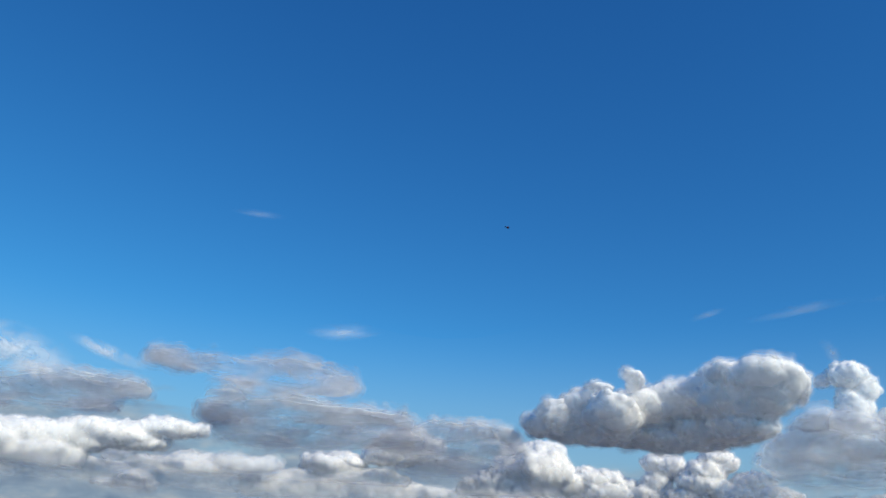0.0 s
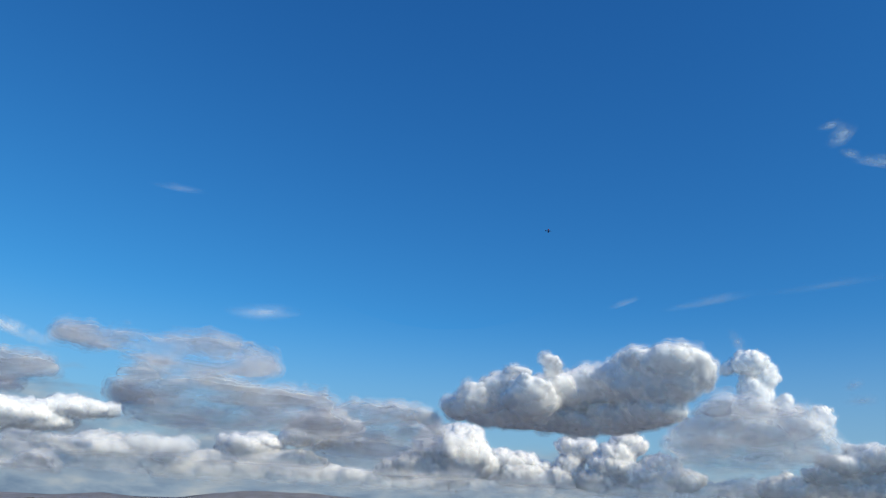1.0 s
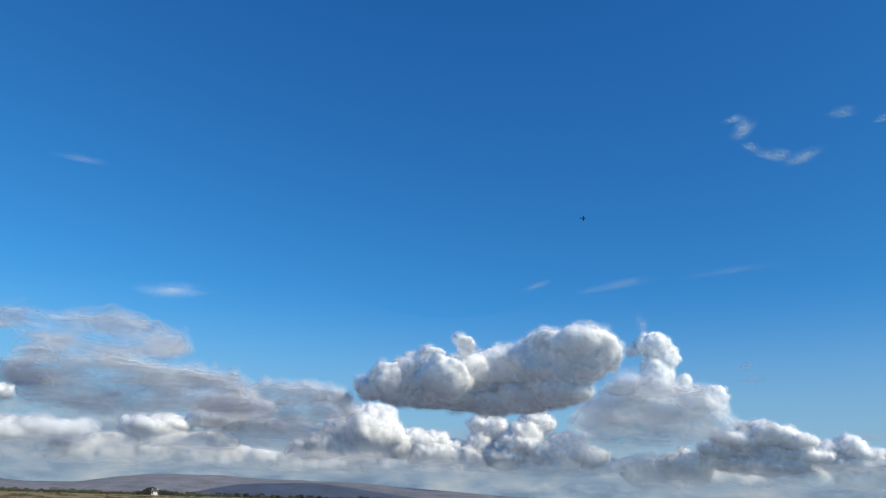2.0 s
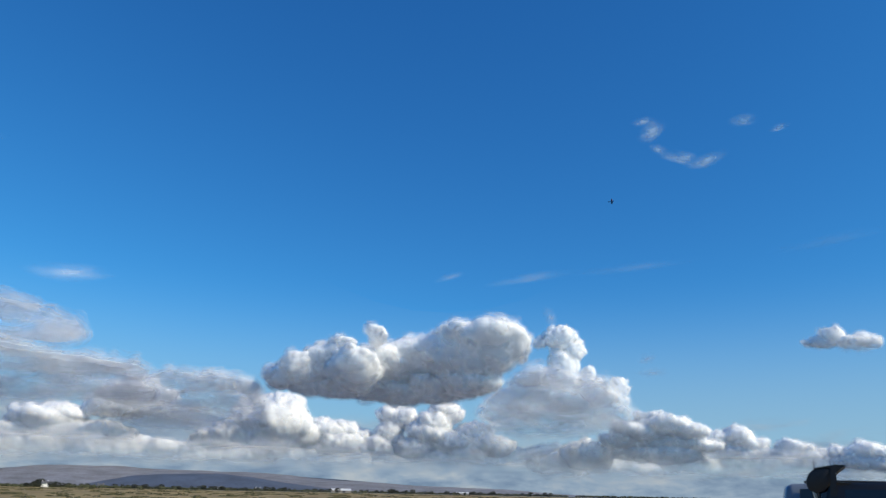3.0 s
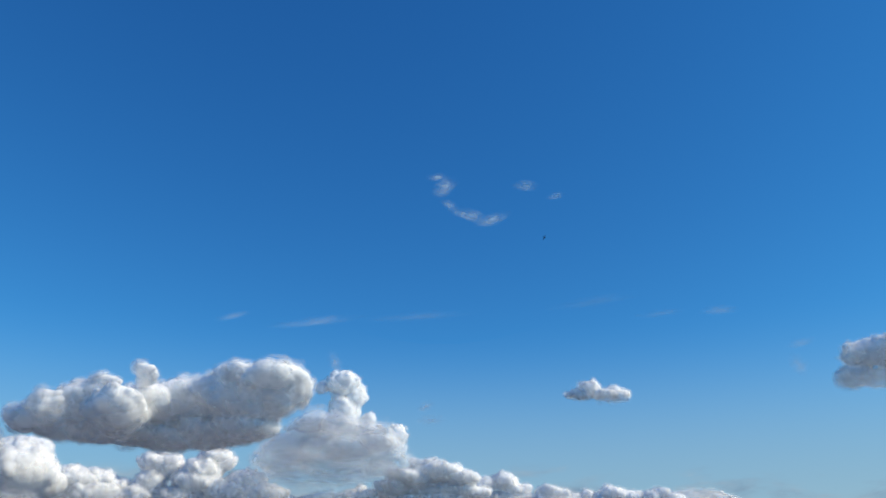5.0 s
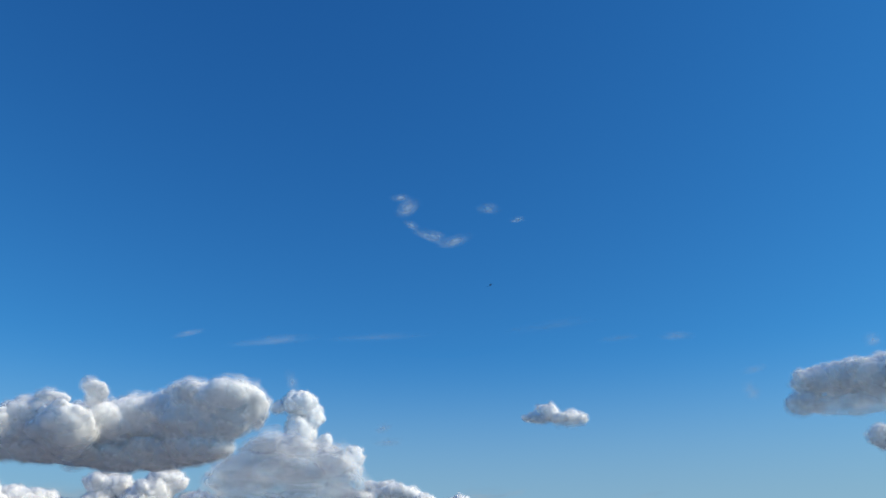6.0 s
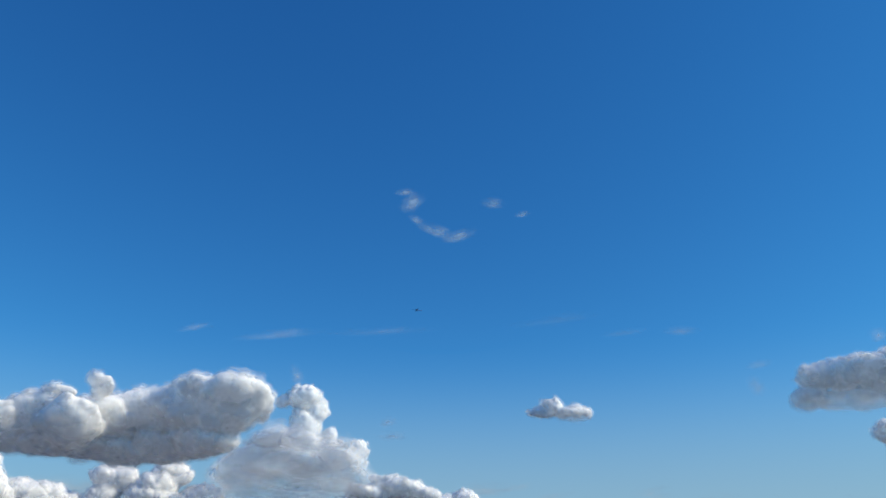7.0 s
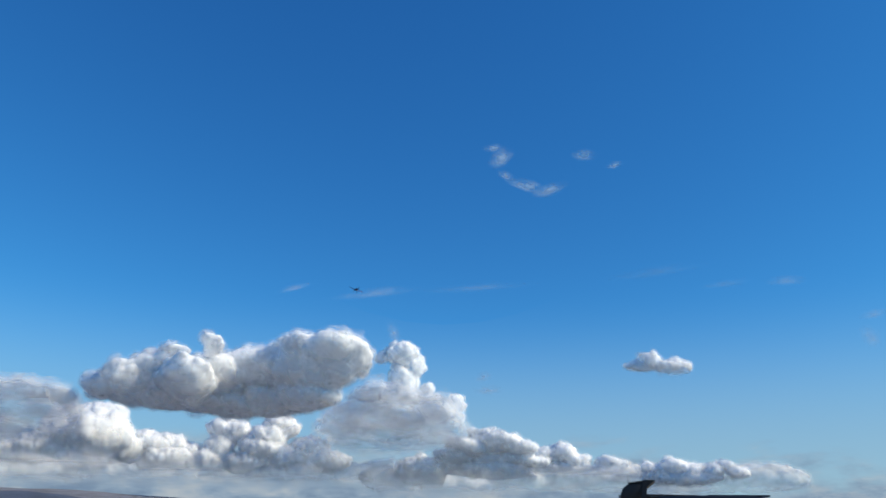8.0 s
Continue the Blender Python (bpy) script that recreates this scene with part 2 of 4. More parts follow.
        me.polygons.add(nf)
        me.polygons.foreach_set("loop_start", start)
        me.materials.append(mat)
        me.polygons.foreach_set("use_smooth", [True] * nf)
        me.update()
        me.validate()
        made.append(new(name, me))
    for rim in made[1:]:
        rim.parent = made[0]
    bpy.data.meshes.remove(fused)
    made[0].location = mid
    return tagged(made[0], label, "cloud", "clouds in the sky")


GREAT = [
    (8.06, 8.06, 1.13, 1.04, 0.0), (9.57, 8.56, 1.86, 1.51, 0.4), (11.84, 8.97, 2.10, 1.95, 0.4),
    (13.78, 8.76, 1.96, 1.79, -2.4), (15.90, 9.28, 2.59, 2.24, 2.4), (18.29, 9.54, 3.05, 2.42, 3.3),
    (20.93, 9.75, 3.28, 2.70, 2.6), (22.70, 10.00, 2.89, 2.79, 0.0), (24.15, 10.99, 2.37, 2.28, -1.5),
    (25.22, 11.26, 1.85, 1.84, -1.3), (26.39, 10.84, 1.05, 1.13, -0.4), (22.70, 8.15, 2.50, 1.29, -0.9),
    (20.35, 7.63, 3.48, 1.03, 0.9), (16.47, 7.17, 3.44, 0.85, 0.9), (13.25, 7.39, 2.54, 0.84, -0.7),
    (10.29, 7.59, 2.07, 0.54, 0.0), (15.15, 11.92, 0.52, 0.48, 0.4), (15.65, 11.81, 0.52, 0.56, 0.3),
    (15.45, 11.37, 0.69, 0.39, 0.4), (12.76, 10.76, 1.02, 0.47, 0.4), (22.20, 11.73, 1.76, 0.96, -0.4),
]
COLUMN = [
    (29.83, 11.55, 1.18, 0.87, 0.0), (30.74, 10.59, 0.74, 0.95, 0.0), (29.93, 9.64, 1.08, 1.21, 0.0),
    (29.65, 8.27, 1.29, 1.11, 0.0), (28.18, 11.29, 0.48, 0.39, 0.0), (28.89, 7.29, 1.47, 1.02, 0.0),
    (30.86, 7.93, 0.77, 0.85, 0.0), (31.84, 8.70, 0.43, 0.60, 0.0),
    (31.90, 7.20, 1.30, 1.15, 0.2), (33.30, 6.60, 1.25, 1.00, 0.3), (27.60, 6.50, 1.60, 1.05, 0.3), (34.10, 7.70, 0.55, 0.90, 0.2),
]
VEIL = [
    (27.60, 8.00, 1.90, 1.20, 0.0), (29.60, 7.80, 2.20, 1.40, 0.0), (31.90, 7.60, 1.50, 1.30, 0.0),
    (27.37, 6.56, 3.66, 1.53, 0.0), (29.75, 6.03, 3.83, 1.61, 0.0), (32.12, 6.58, 2.03, 1.52, 0.0),
    (25.41, 5.86, 1.99, 0.85, 0.0),
    (30.80, 4.78, 4.21, 0.83, 0.0), (27.80, 4.88, 3.84, 0.75, 0.0), (33.16, 5.62, 1.68, 1.25, 0.0),
]
WARM = [
    (7.40, 3.50, 3.00, 1.25, 0.4),
    (8.33, 4.80, 2.33, 1.87, -0.9), (6.34, 4.88, 1.65, 1.69, 0.0), (9.70, 4.05, 1.46, 1.22, -0.4),
    (5.38, 3.77, 1.47, 1.19, 0.0), (7.63, 5.74, 1.92, 1.10, 0.0), (4.57, 3.54, 1.76, 1.10, 0.4),
    (8.99, 6.21, 1.05, 0.57, 0.0), (3.46, 3.30, 1.51, 0.86, 0.9),
]
LOWROW = [
    (13.00, 3.30, 2.30, 1.15, 0.4), (15.60, 3.10, 2.00, 1.05, 0.4),
    (12.04, 4.29, 1.65, 0.74, 0.0), (11.51, 4.72, 0.82, 0.53, 0.0), (13.27, 4.45, 1.00, 0.74, 0.0),
    (10.68, 3.55, 1.14, 0.65, 0.0), (16.57, 5.50, 1.15, 0.71, 0.0), (17.52, 5.28, 1.15, 0.92, 0.0),
    (16.64, 4.34, 1.01, 1.16, 0.0), (17.20, 3.45, 0.84, 0.74, 0.0), (15.84, 3.58, 0.84, 0.66, 0.0),
    (14.48, 3.87, 0.58, 0.74, 0.0),
]
LOWROWB = [
    (22.90, 4.20, 1.60, 1.00, 0.4), (21.60, 3.50, 2.10, 1.10, 0.2), (24.60, 3.40, 1.50, 0.90, 0.4),
    (20.02, 5.17, 1.55, 0.92, 0.0), (20.84, 6.11, 1.17, 0.55, 0.0), (21.55, 5.62, 0.73, 0.55, 0.0),
    (19.71, 4.21, 2.05, 1.00, 0.0), (22.33, 2.73, 1.70, 1.07, 0.0), (23.51, 3.45, 1.28, 0.83, 0.0),
    (18.40, 3.15, 1.69, 0.82, 0.0), (20.56, 2.37, 2.12, 0.74, 0.0),
]
RIGHTROW = [
    (35.02, 4.67, 1.86, 0.91, 0.0), (37.11, 5.08, 2.24, 0.82, 0.0), (36.32, 5.82, 0.91, 0.37, 0.0),
    (35.41, 5.91, 0.25, 0.37, 0.0), (33.72, 3.77, 1.41, 0.66, -0.4), (37.85, 3.70, 3.20, 0.57, 0.0),
    (38.72, 4.66, 1.61, 0.65, 0.0), (36.17, 2.89, 3.63, 0.73, 0.0), (31.60, 2.73, 2.09, 1.39, 0.9),
]
RIGHTTUFT = [
    (42.09, 4.32, 1.09, 0.76, 0.0), (40.36, 3.98, 1.11, 0.60, 0.0), (42.82, 3.77, 1.15, 0.47, 0.0),
    (45.63, 3.36, 1.25, 0.46, 0.0), (41.78, 2.98, 3.43, 0.55, 0.0), (45.19, 2.79, 2.21, 0.46, 0.0),
]
FARROW = [
    (49.95, 3.25, 1.11, 0.60, 0.0), (49.03, 2.89, 0.77, 0.53, 0.0), (51.14, 3.06, 0.81, 0.59, 0.0),
    (52.63, 2.86, 0.79, 0.44, 0.0), (53.50, 3.18, 0.52, 0.33, 0.0), (48.16, 3.12, 0.61, 0.42, 0.0),
    (54.25, 2.74, 0.80, 0.36, 0.0), (50.54, 2.40, 3.01, 0.52, 0.0),
]
PUFF = [
    (48.81, 10.88, 0.80, 0.76, 0.0), (50.16, 10.39, 1.28, 0.59, 0.0), (48.11, 10.36, 0.96, 0.40, 0.0),
    (51.15, 10.12, 0.70, 0.51, 0.0), (50.54, 9.89, 0.50, 0.39, 0.0),
]
EASTERN = [
    (67.90, 11.57, 1.39, 1.01, 0.0), (69.51, 11.54, 1.68, 1.22, 0.0), (71.75, 11.46, 1.93, 1.73, 0.0),
    (73.74, 11.38, 2.15, 1.92, 0.0), (75.29, 10.45, 1.78, 1.62, 0.0), (76.46, 9.58, 1.44, 1.06, 0.0),
    (65.24, 10.20, 0.51, 0.47, 0.0), (67.26, 10.17, 1.25, 0.69, 0.0), (70.02, 9.82, 2.61, 0.75, 0.0),
    (70.61, 12.55, 0.74, 0.53, 0.0), (73.03, 12.60, 0.96, 0.67, 0.0),
]
EASTLOW = [
    (71.54, 7.54, 0.95, 0.87, 0.0), (72.79, 7.33, 1.23, 1.08, 0.0), (74.25, 6.85, 1.19, 0.84, 0.0),
]
LENS = [
    (-19.83, 11.07, 1.96, 0.57, 0.0), (-16.96, 10.96, 3.25, 0.75, 0.0), (-14.42, 10.69, 3.74, 1.01, 0.0),
    (-10.98, 10.44, 4.04, 1.35, 0.0), (-8.14, 10.25, 2.14, 1.11, 0.0), (-12.56, 9.53, 2.93, 0.75, 0.0),
]
MASS = [
    (-10.64, 7.82, 5.93, 1.08, 0.0), (-7.23, 7.79, 5.35, 1.00, 0.0), (-3.98, 7.76, 2.80, 0.76, 0.0),
    (-12.52, 6.23, 4.35, 1.22, 0.0), (-8.77, 6.31, 5.50, 1.07, 0.0), (-4.96, 6.57, 4.71, 0.91, 0.0),
    (-15.56, 7.40, 2.01, 0.73, 0.0), (-15.99, 8.79, 1.61, 0.57, 0.0),
]
SHELF = [
    (1.49, 7.07, 4.50, 1.00, 0.0), (4.95, 7.23, 1.92, 0.62, 0.0), (-1.05, 6.18, 3.85, 0.91, 0.0),
    (3.26, 5.99, 3.82, 0.99, 0.0), (1.18, 4.66, 4.24, 0.98, 0.0),
]
WESTGREY = [
    (-28.46, 7.72, 2.74, 0.68, 0.0), (-25.36, 8.13, 3.45, 0.78, 0.0), (-22.64, 8.46, 1.79, 0.63, 0.0),
    (-26.95, 7.23, 3.89, 0.49, 0.0), (-31.69, 7.27, 2.57, 0.73, 0.0), (-34.61, 6.50, 2.71, 0.85, 0.0),
]
WESTWHITE = [
    (-27.16, 5.07, 3.83, 1.12, 0.0), (-23.34, 5.46, 3.69, 1.08, 0.0), (-19.33, 6.16, 3.10, 0.87, 0.0),
    (-27.49, 3.57, 2.71, 1.39, 0.0), (-25.40, 3.39, 1.39, 1.12, 0.0), (-30.99, 4.47, 3.22, 1.44, 0.0),
    (-33.90, 3.80, 2.69, 1.53, 0.0), (-24.25, 4.61, 1.42, 0.83, 0.0), (-21.37, 4.88, 2.62, 0.70, 0.0),
]
FIELDS = [
    (-13.84, 4.05, 2.41, 0.71, 0.0), (-20.80, 3.89, 2.62, 0.42, 0.0), (-16.90, 3.43, 3.33, 0.51, 0.0),
    (-18.89, 3.74, 3.07, 0.39, 0.0), (-12.20, 3.93, 1.22, 0.40, 0.0),
]
HEAPS = [
    (-7.69, 4.23, 2.17, 0.89, 0.0), (-1.58, 6.36, 1.63, 1.00, 0.0), (-3.15, 5.44, 2.34, 0.99, 0.0),
    (-5.10, 3.50, 4.00, 0.89, 0.0), (-10.06, 3.20, 2.46, 0.56, 0.0), (0.02, 6.24, 1.28, 0.66, 0.0),
    (-6.49, 4.83, 1.68, 0.65, 0.0),
]
DARKLOW = [
    (-21.27, 2.50, 0.99, 0.53, 0.0), (-14.56, 2.28, 1.89, 0.43, 0.0), (-21.74, 2.09, 1.82, 0.30, 0.0),
]
cloud("great flat-based white cumulus with grey heart and heaped top", GREAT, 3300, THICK, 7.5, lean=0.95)
cloud("white towering cumulus column over a grey veil", [(az, el, rx * 1.2, rz * 1.05, back) for az, el, rx, rz, back in COLUMN], 4350, HAZY, 7, 0.6, 16, crisp=1.2)
cloud("soft grey veil of cloud beneath a cumulus column", VEIL, 4250, SOFT, 13, 0.5, 5, layer=True, lean=2.0)
cloud("bright cream cumulus heap low over the moor", WARM, 3900, HAZY, 6.5, 0.6, 20, crisp=1.25)
cloud("row of small bright cumulus heaps over the moor", LOWROW, 3950, HAZY, 6, 0.5, 20, crisp=1.3)
cloud("cluster of cream cumulus heaps near the horizon", LOWROWB, 3900, HAZY, 6, 0.5, 20, crisp=1.3)
cloud("low grey and white cumulus row over the plain", RIGHTROW, 4200, HAZY, 9, lean=0.6)
cloud("small white cumulus tufts above a flat base", RIGHTTUFT, 4250, HAZY, 10, 0.8)
cloud("far cauliflower row of white cumulus above the cars", FARROW, 4300, THICK, 5.5, 0.6)
cloud("lone small white puff of cloud in blue sky", PUFF, 3400, HAZY, 6, 0.7)
cloud("broad grey-bellied cumulus with white upper edge", EASTERN, 3400, HAZY, 7.5, 0.8, lean=0.4)
cloud("small white cumulus below a broad grey one", EASTLOW, 3600, HAZY, 7.5)
cloud("long lilac-grey lens-shaped cloud", LENS, 3200, SOFT, 11, 0.34, 2, layer=True, lean=4.0)
cloud("wide slate-grey mass of layered cloud", MASS, 3500, SOFT, 14, 0.34, 2, layer=True, lean=4.0)
cloud("soft grey cloud shelf behind bright heaps", SHELF, 4000, SOFT, 14, 0.5, 5, layer=True, lean=3.0)
cloud("flat lilac-grey cloud band", WESTGREY, 3300, SOFT, 12, 0.34, 2, layer=True, lean=4.0)
cloud("broad white broken cloud bank", WESTWHITE, 4000, HAZY, 12)
cloud("bright cream layer of sunlit cloud", FIELDS, 4300, SOFT, 12, 0.6, 5)
cloud("mottled white cumulus heaps beneath grey layers", HEAPS, 3900, HAZY, 8)
cloud("small dark slate scud clouds", DARKLOW, 3700, SOFT, 10, 0.5, 5, layer=True, lean=3.0)


def bank(label, az0, az1, el0, el1, count, dist, seed):
    """A long low bank of close-set heaps whose tops rise and fall."""
    r = random.Random(seed)
    puffs = []
    for k in range(count):
        az = az0 + (az1 - az0) * (k + r.uniform(0.2, 0.8)) / count
        crest = el0 + (el1 - el0) * (0.5 + 0.9 * noise.fractal((az / 5.0, seed, 0), 0.8, 2.0, 3))
        tall = r.uniform(0.55, 0.95)
        puffs.append((az, crest - tall * 0.6, (az1 - az0) / count * r.uniform(0.9, 1.5), tall, r.uniform(-0.6, 0.6)))
        puffs.append((az + r.uniform(-0.6, 0.6), 2.3, (az1 - az0) / count * 1.3, 1.1, r.uniform(0.0, 1.5)))
    return cloud(label, puffs, dist, BANK, 11, 0.7, 7)


bank("long pale bank of low cloud beyond the western heaps", -38, -12, 2.8, 4.4, 15, 4450, 3)
bank("low grey and cream cloud bank above the moor", -13, 8, 2.4, 3.9, 14, 4400, 11)
bank("low blue-grey cloud bank beneath a great cumulus", 7, 30, 2.6, 4.2, 15, 4420, 5)
bank("low blue-grey cloud bank above the parked cars", 29, 58, 1.9, 3.0, 16, 4450, 8)


# ---- distance: glowing sheet painted with haze and cloud layers far behind the heaps, thinner to the right ----
def backdrop():
    m = bpy.data.materials.new("glowing_cloud_backdrop")
    m.use_nodes = True
    nt = m.node_tree
    nt.nodes.remove(nt.nodes["Principled BSDF"])

    def node(kind, **kw):
        n = nt.nodes.new("ShaderNode" + kind)
        for k, v in kw.items():
            n.inputs[k.replace("_", " ")].default_value = v
        return n

    def maths(op, a, b):
        n = nt.nodes.new("ShaderNodeMath")
        n.operation = op
        for i, v in enumerate((a, b)):
            if isinstance(v, (int, float)):
                n.inputs[i].default_value = v
            else:
                nt.links.new(v, n.inputs[i])
        return n.outputs[0]

    def noise_at(size, flat, detail, rough, shift):
        mp = node("Mapping", Scale=(1 / size, 1 / size, flat / size), Location=(shift, shift * 2, 0))
        n = node("TexNoise", Scale=1.0, Detail=detail, Roughness=rough, Distortion=0.3)
        nt.links.new(co.outputs["Object"], mp.inputs["Vector"])
        nt.links.new(mp.outputs[0], n.inputs["Vector"])
        return n.outputs["Fac"]

    co, xyz = node("TexCoord"), node("SeparateXYZ")
    nt.links.new(co.outputs["Object"], xyz.inputs[0])
    top = maths("SUBTRACT", maths("MULTIPLY_ADD", xyz.outputs["X"], -0.062), xyz.outputs["Z"])
    top.node.inputs[0].links[0].from_node.inputs[2].default_value = 560.0
    body = maths("ADD", maths("DIVIDE", top, 200.0), maths("MULTIPLY", maths("SUBTRACT", noise_at(520, 3.4, 7, 0.58, 3.1), 0.5), 4.5))
    cover = node("MapRange", From_Min=-0.4, From_Max=1.3, To_Min=0.0, To_Max=0.95)
    cover.interpolation_type = "SMOOTHSTEP"
    nt.links.new(body, cover.inputs["Value"])
    # lit and shaded cloud tones painted as colour; they glow by emission
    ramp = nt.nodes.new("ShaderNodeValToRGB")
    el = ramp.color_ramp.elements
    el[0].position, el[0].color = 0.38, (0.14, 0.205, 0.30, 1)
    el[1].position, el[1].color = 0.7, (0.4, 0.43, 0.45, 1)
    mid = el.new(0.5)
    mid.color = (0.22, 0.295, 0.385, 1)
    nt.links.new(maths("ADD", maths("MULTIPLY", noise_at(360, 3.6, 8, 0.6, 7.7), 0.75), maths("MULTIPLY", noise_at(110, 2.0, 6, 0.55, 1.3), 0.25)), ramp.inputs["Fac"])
    # painted airlight: pale blue haze, thicker towards the foot
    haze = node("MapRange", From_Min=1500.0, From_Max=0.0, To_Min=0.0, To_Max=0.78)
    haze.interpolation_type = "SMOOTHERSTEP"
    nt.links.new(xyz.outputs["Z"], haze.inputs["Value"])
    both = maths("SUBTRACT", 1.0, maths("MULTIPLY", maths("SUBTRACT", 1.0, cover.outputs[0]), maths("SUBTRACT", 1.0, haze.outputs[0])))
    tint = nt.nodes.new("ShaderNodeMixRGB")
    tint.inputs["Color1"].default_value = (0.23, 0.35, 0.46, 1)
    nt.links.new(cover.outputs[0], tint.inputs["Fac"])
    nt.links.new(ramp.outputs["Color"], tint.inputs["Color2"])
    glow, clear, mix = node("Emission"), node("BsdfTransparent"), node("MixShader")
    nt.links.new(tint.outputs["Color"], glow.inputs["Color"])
    nt.links.new(both, mix.inputs[0])
    nt.links.new(clear.outputs[0], mix.inputs[1])
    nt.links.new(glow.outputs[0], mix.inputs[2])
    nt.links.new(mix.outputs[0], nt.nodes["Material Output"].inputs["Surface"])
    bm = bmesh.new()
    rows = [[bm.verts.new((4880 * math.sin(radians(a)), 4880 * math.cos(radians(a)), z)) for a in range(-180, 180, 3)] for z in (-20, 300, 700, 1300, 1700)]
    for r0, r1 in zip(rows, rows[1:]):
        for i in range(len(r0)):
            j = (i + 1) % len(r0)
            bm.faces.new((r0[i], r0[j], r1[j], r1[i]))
    return tagged(new("backdrop", mesh_of(bm, "backdrop", m)), "glowing backdrop painted with distant hazy layers of pale grey cloud", "backdrop", kind="structure")


backdrop()


# ---- land ----
def ground():
    bm = bmesh.new()
    rings = [0, 4, 8, 14, 24, 40, 70, 120, 200, 330, 520, 800, 1300, 2000, 3000, 4000, 4900]
    prev = None
    for r in rings:
        if r == 0:
            row = [bm.verts.new((0, 0, 0))]
        else:
            row = [bm.verts.new((r * math.sin(k * math.tau / 96), r * math.cos(k * math.tau / 96), 0)) for k in range(96)]
        if prev:
            for k in range(96):
                j = (k + 1) % 96
                bm.faces.new((prev[0], row[k], row[j]) if len(prev) == 1 else (prev[k], row[k], row[j], prev[j]))
        prev = row
    bmesh.ops.recalc_face_normals(bm, faces=bm.faces)
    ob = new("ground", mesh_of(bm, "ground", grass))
    return tagged(ob, "flat straw-green grass field reaching the horizon, far part painted haze blue", "ground", kind="structure")


ground()


def ridge(label, profile, near, far, mat, seed):
    """A long hill: skyline heights by compass angle."""
    bm = bmesh.new()
    azs = np.linspace(profile[0][0], profile[-1][0], 160)
    els = np.interp(azs, [p[0] for p in profile], [p[1] for p in profile])
    rows = []
    for k in range(15):
        f = k / 14
        row = []
        for az, el in zip(azs, els):
            d = near + (far - near) * f * 1.25
            rise = math.sin(min(f * 1.25, 1.25) * math.pi / 2) if f < 0.8 else max(0.0, 1 - (f - 0.8) * 5 * 1.02)
            top = far * math.tan(radians(max(el, 0)))
            p = toward_sky(az, 0, d)
            wob = 1 + 0.12 * noise.fractal((p.x / 420, p.y / 420, seed), 0.8, 2.0, 4) * (1 if f != 0.8 else 0)
            row.append(bm.verts.new((p.x, p.y, -2 + (top + EYE + 2) * rise * (wob if abs(f - 0.8) > 0.04 else 1))))
        rows.append(row)
    for r0, r1 in zip(rows, rows[1:]):
        for i in range(len(azs) - 1):
            bm.faces.new((r0[i], r0[i + 1], r1[i + 1], r1[i]))
    bmesh.ops.recalc_face_normals(bm, faces=bm.faces)
    ob = smooth(new("hill", mesh_of(bm, "hill", mat)))
    return tagged(ob, label, "hill", kind="structure")


MOOR = [(-60, 0.2), (-40, 0.3), (-25, 0.35), (-19.5, 0.4), (-18, 0.53), (-16.6, 0.68), (-14.5, 0.55), (-11.7, 0.63), (-9.2, 1.03),
        (-7.6, 1.2), (-5.6, 1.35), (-2.3, 1.33), (1.2, 1.22), (3.0, 1.19), (6, 1.2), (8.7, 1.09), (10.7, 0.94), (14.8, 0.74),
        (18.5, 0.52), (25.3, 0.35), (29, 0.12), (33, 0.0)]
DARK = [(-5, 0.0), (-3.2, 0.4), (-1.6, 0.72), (0.4, 0.94), (2.6, 1.02), (4.9, 1.0), (6.8, 0.86), (8.6, 0.6), (11, 0.33), (14, 0.0)]
ridge("long moorland hill under cloud with painted blue haze", MOOR, 2500, 3300, moor, 1.0)
ridge("dark wooded lower slope with painted blue haze before the moor", DARK, 2200, 2480, wood_hill, 5.0)


# ---- thin high wisps ----
def wisp_material(name, cover, size, stretch):
    """Ice haze: thin, whitish, fading to its edge and broken up by drawn-out noise."""
    m = cloud_material(name, (0.0, 1.0), size, 0.32, 0.68, stretch, 0.5)
    nt = m.node_tree
    ragged = next(n for n in nt.nodes if n.bl_idname == "ShaderNodeTexNoise")
    ragged.inputs["Detail"].default_value, ragged.inputs["Roughness"].default_value, ragged.inputs["Distortion"].default_value = 4, 0.55, 0.4
    mr = next(n for n in nt.nodes if n.bl_idname == "ShaderNodeMapRange")
    top = mr.outputs[0].links[0].to_node
    grad, co = nt.nodes.new("ShaderNodeTexGradient"), nt.nodes.new("ShaderNodeTexCoord")
    grad.gradient_type = "QUADRATIC_SPHERE"
    mp = nt.nodes.new("ShaderNodeMapping")
    mp.inputs["Location"].default_value, mp.inputs["Scale"].default_value = (-1, 0, -1), (2, 0, 2)
    mul, amp = nt.nodes.new("ShaderNodeMath"), nt.nodes.new("ShaderNodeMath")
    mul.operation = amp.operation = "MULTIPLY"
    amp.use_clamp = True
    amp.inputs[1].default_value = cover
    nt.links.new(co.outputs["Generated"], mp.inputs["Vector"])
    nt.links.new(mp.outputs[0], grad.inputs["Vector"])
    nt.links.new(grad.outputs["Fac"], mul.inputs[0])
    nt.links.new(mr.outputs[0], mul.inputs[1])
    nt.links.new(mul.outputs[0], amp.inputs[0])
    nt.links.new(amp.outputs[0], top.inputs[0])
    return m


WISPY = wisp_material("wisp_tuft", 1.0, 66, (0.8, 1, 1.3))
BARELY = wisp_material("wisp_trace", 0.2, 90, (0.3, 1, 1.6))
FAINT = wisp_material("wisp_streak", 0.42, 70, (0.3, 1, 1.6))


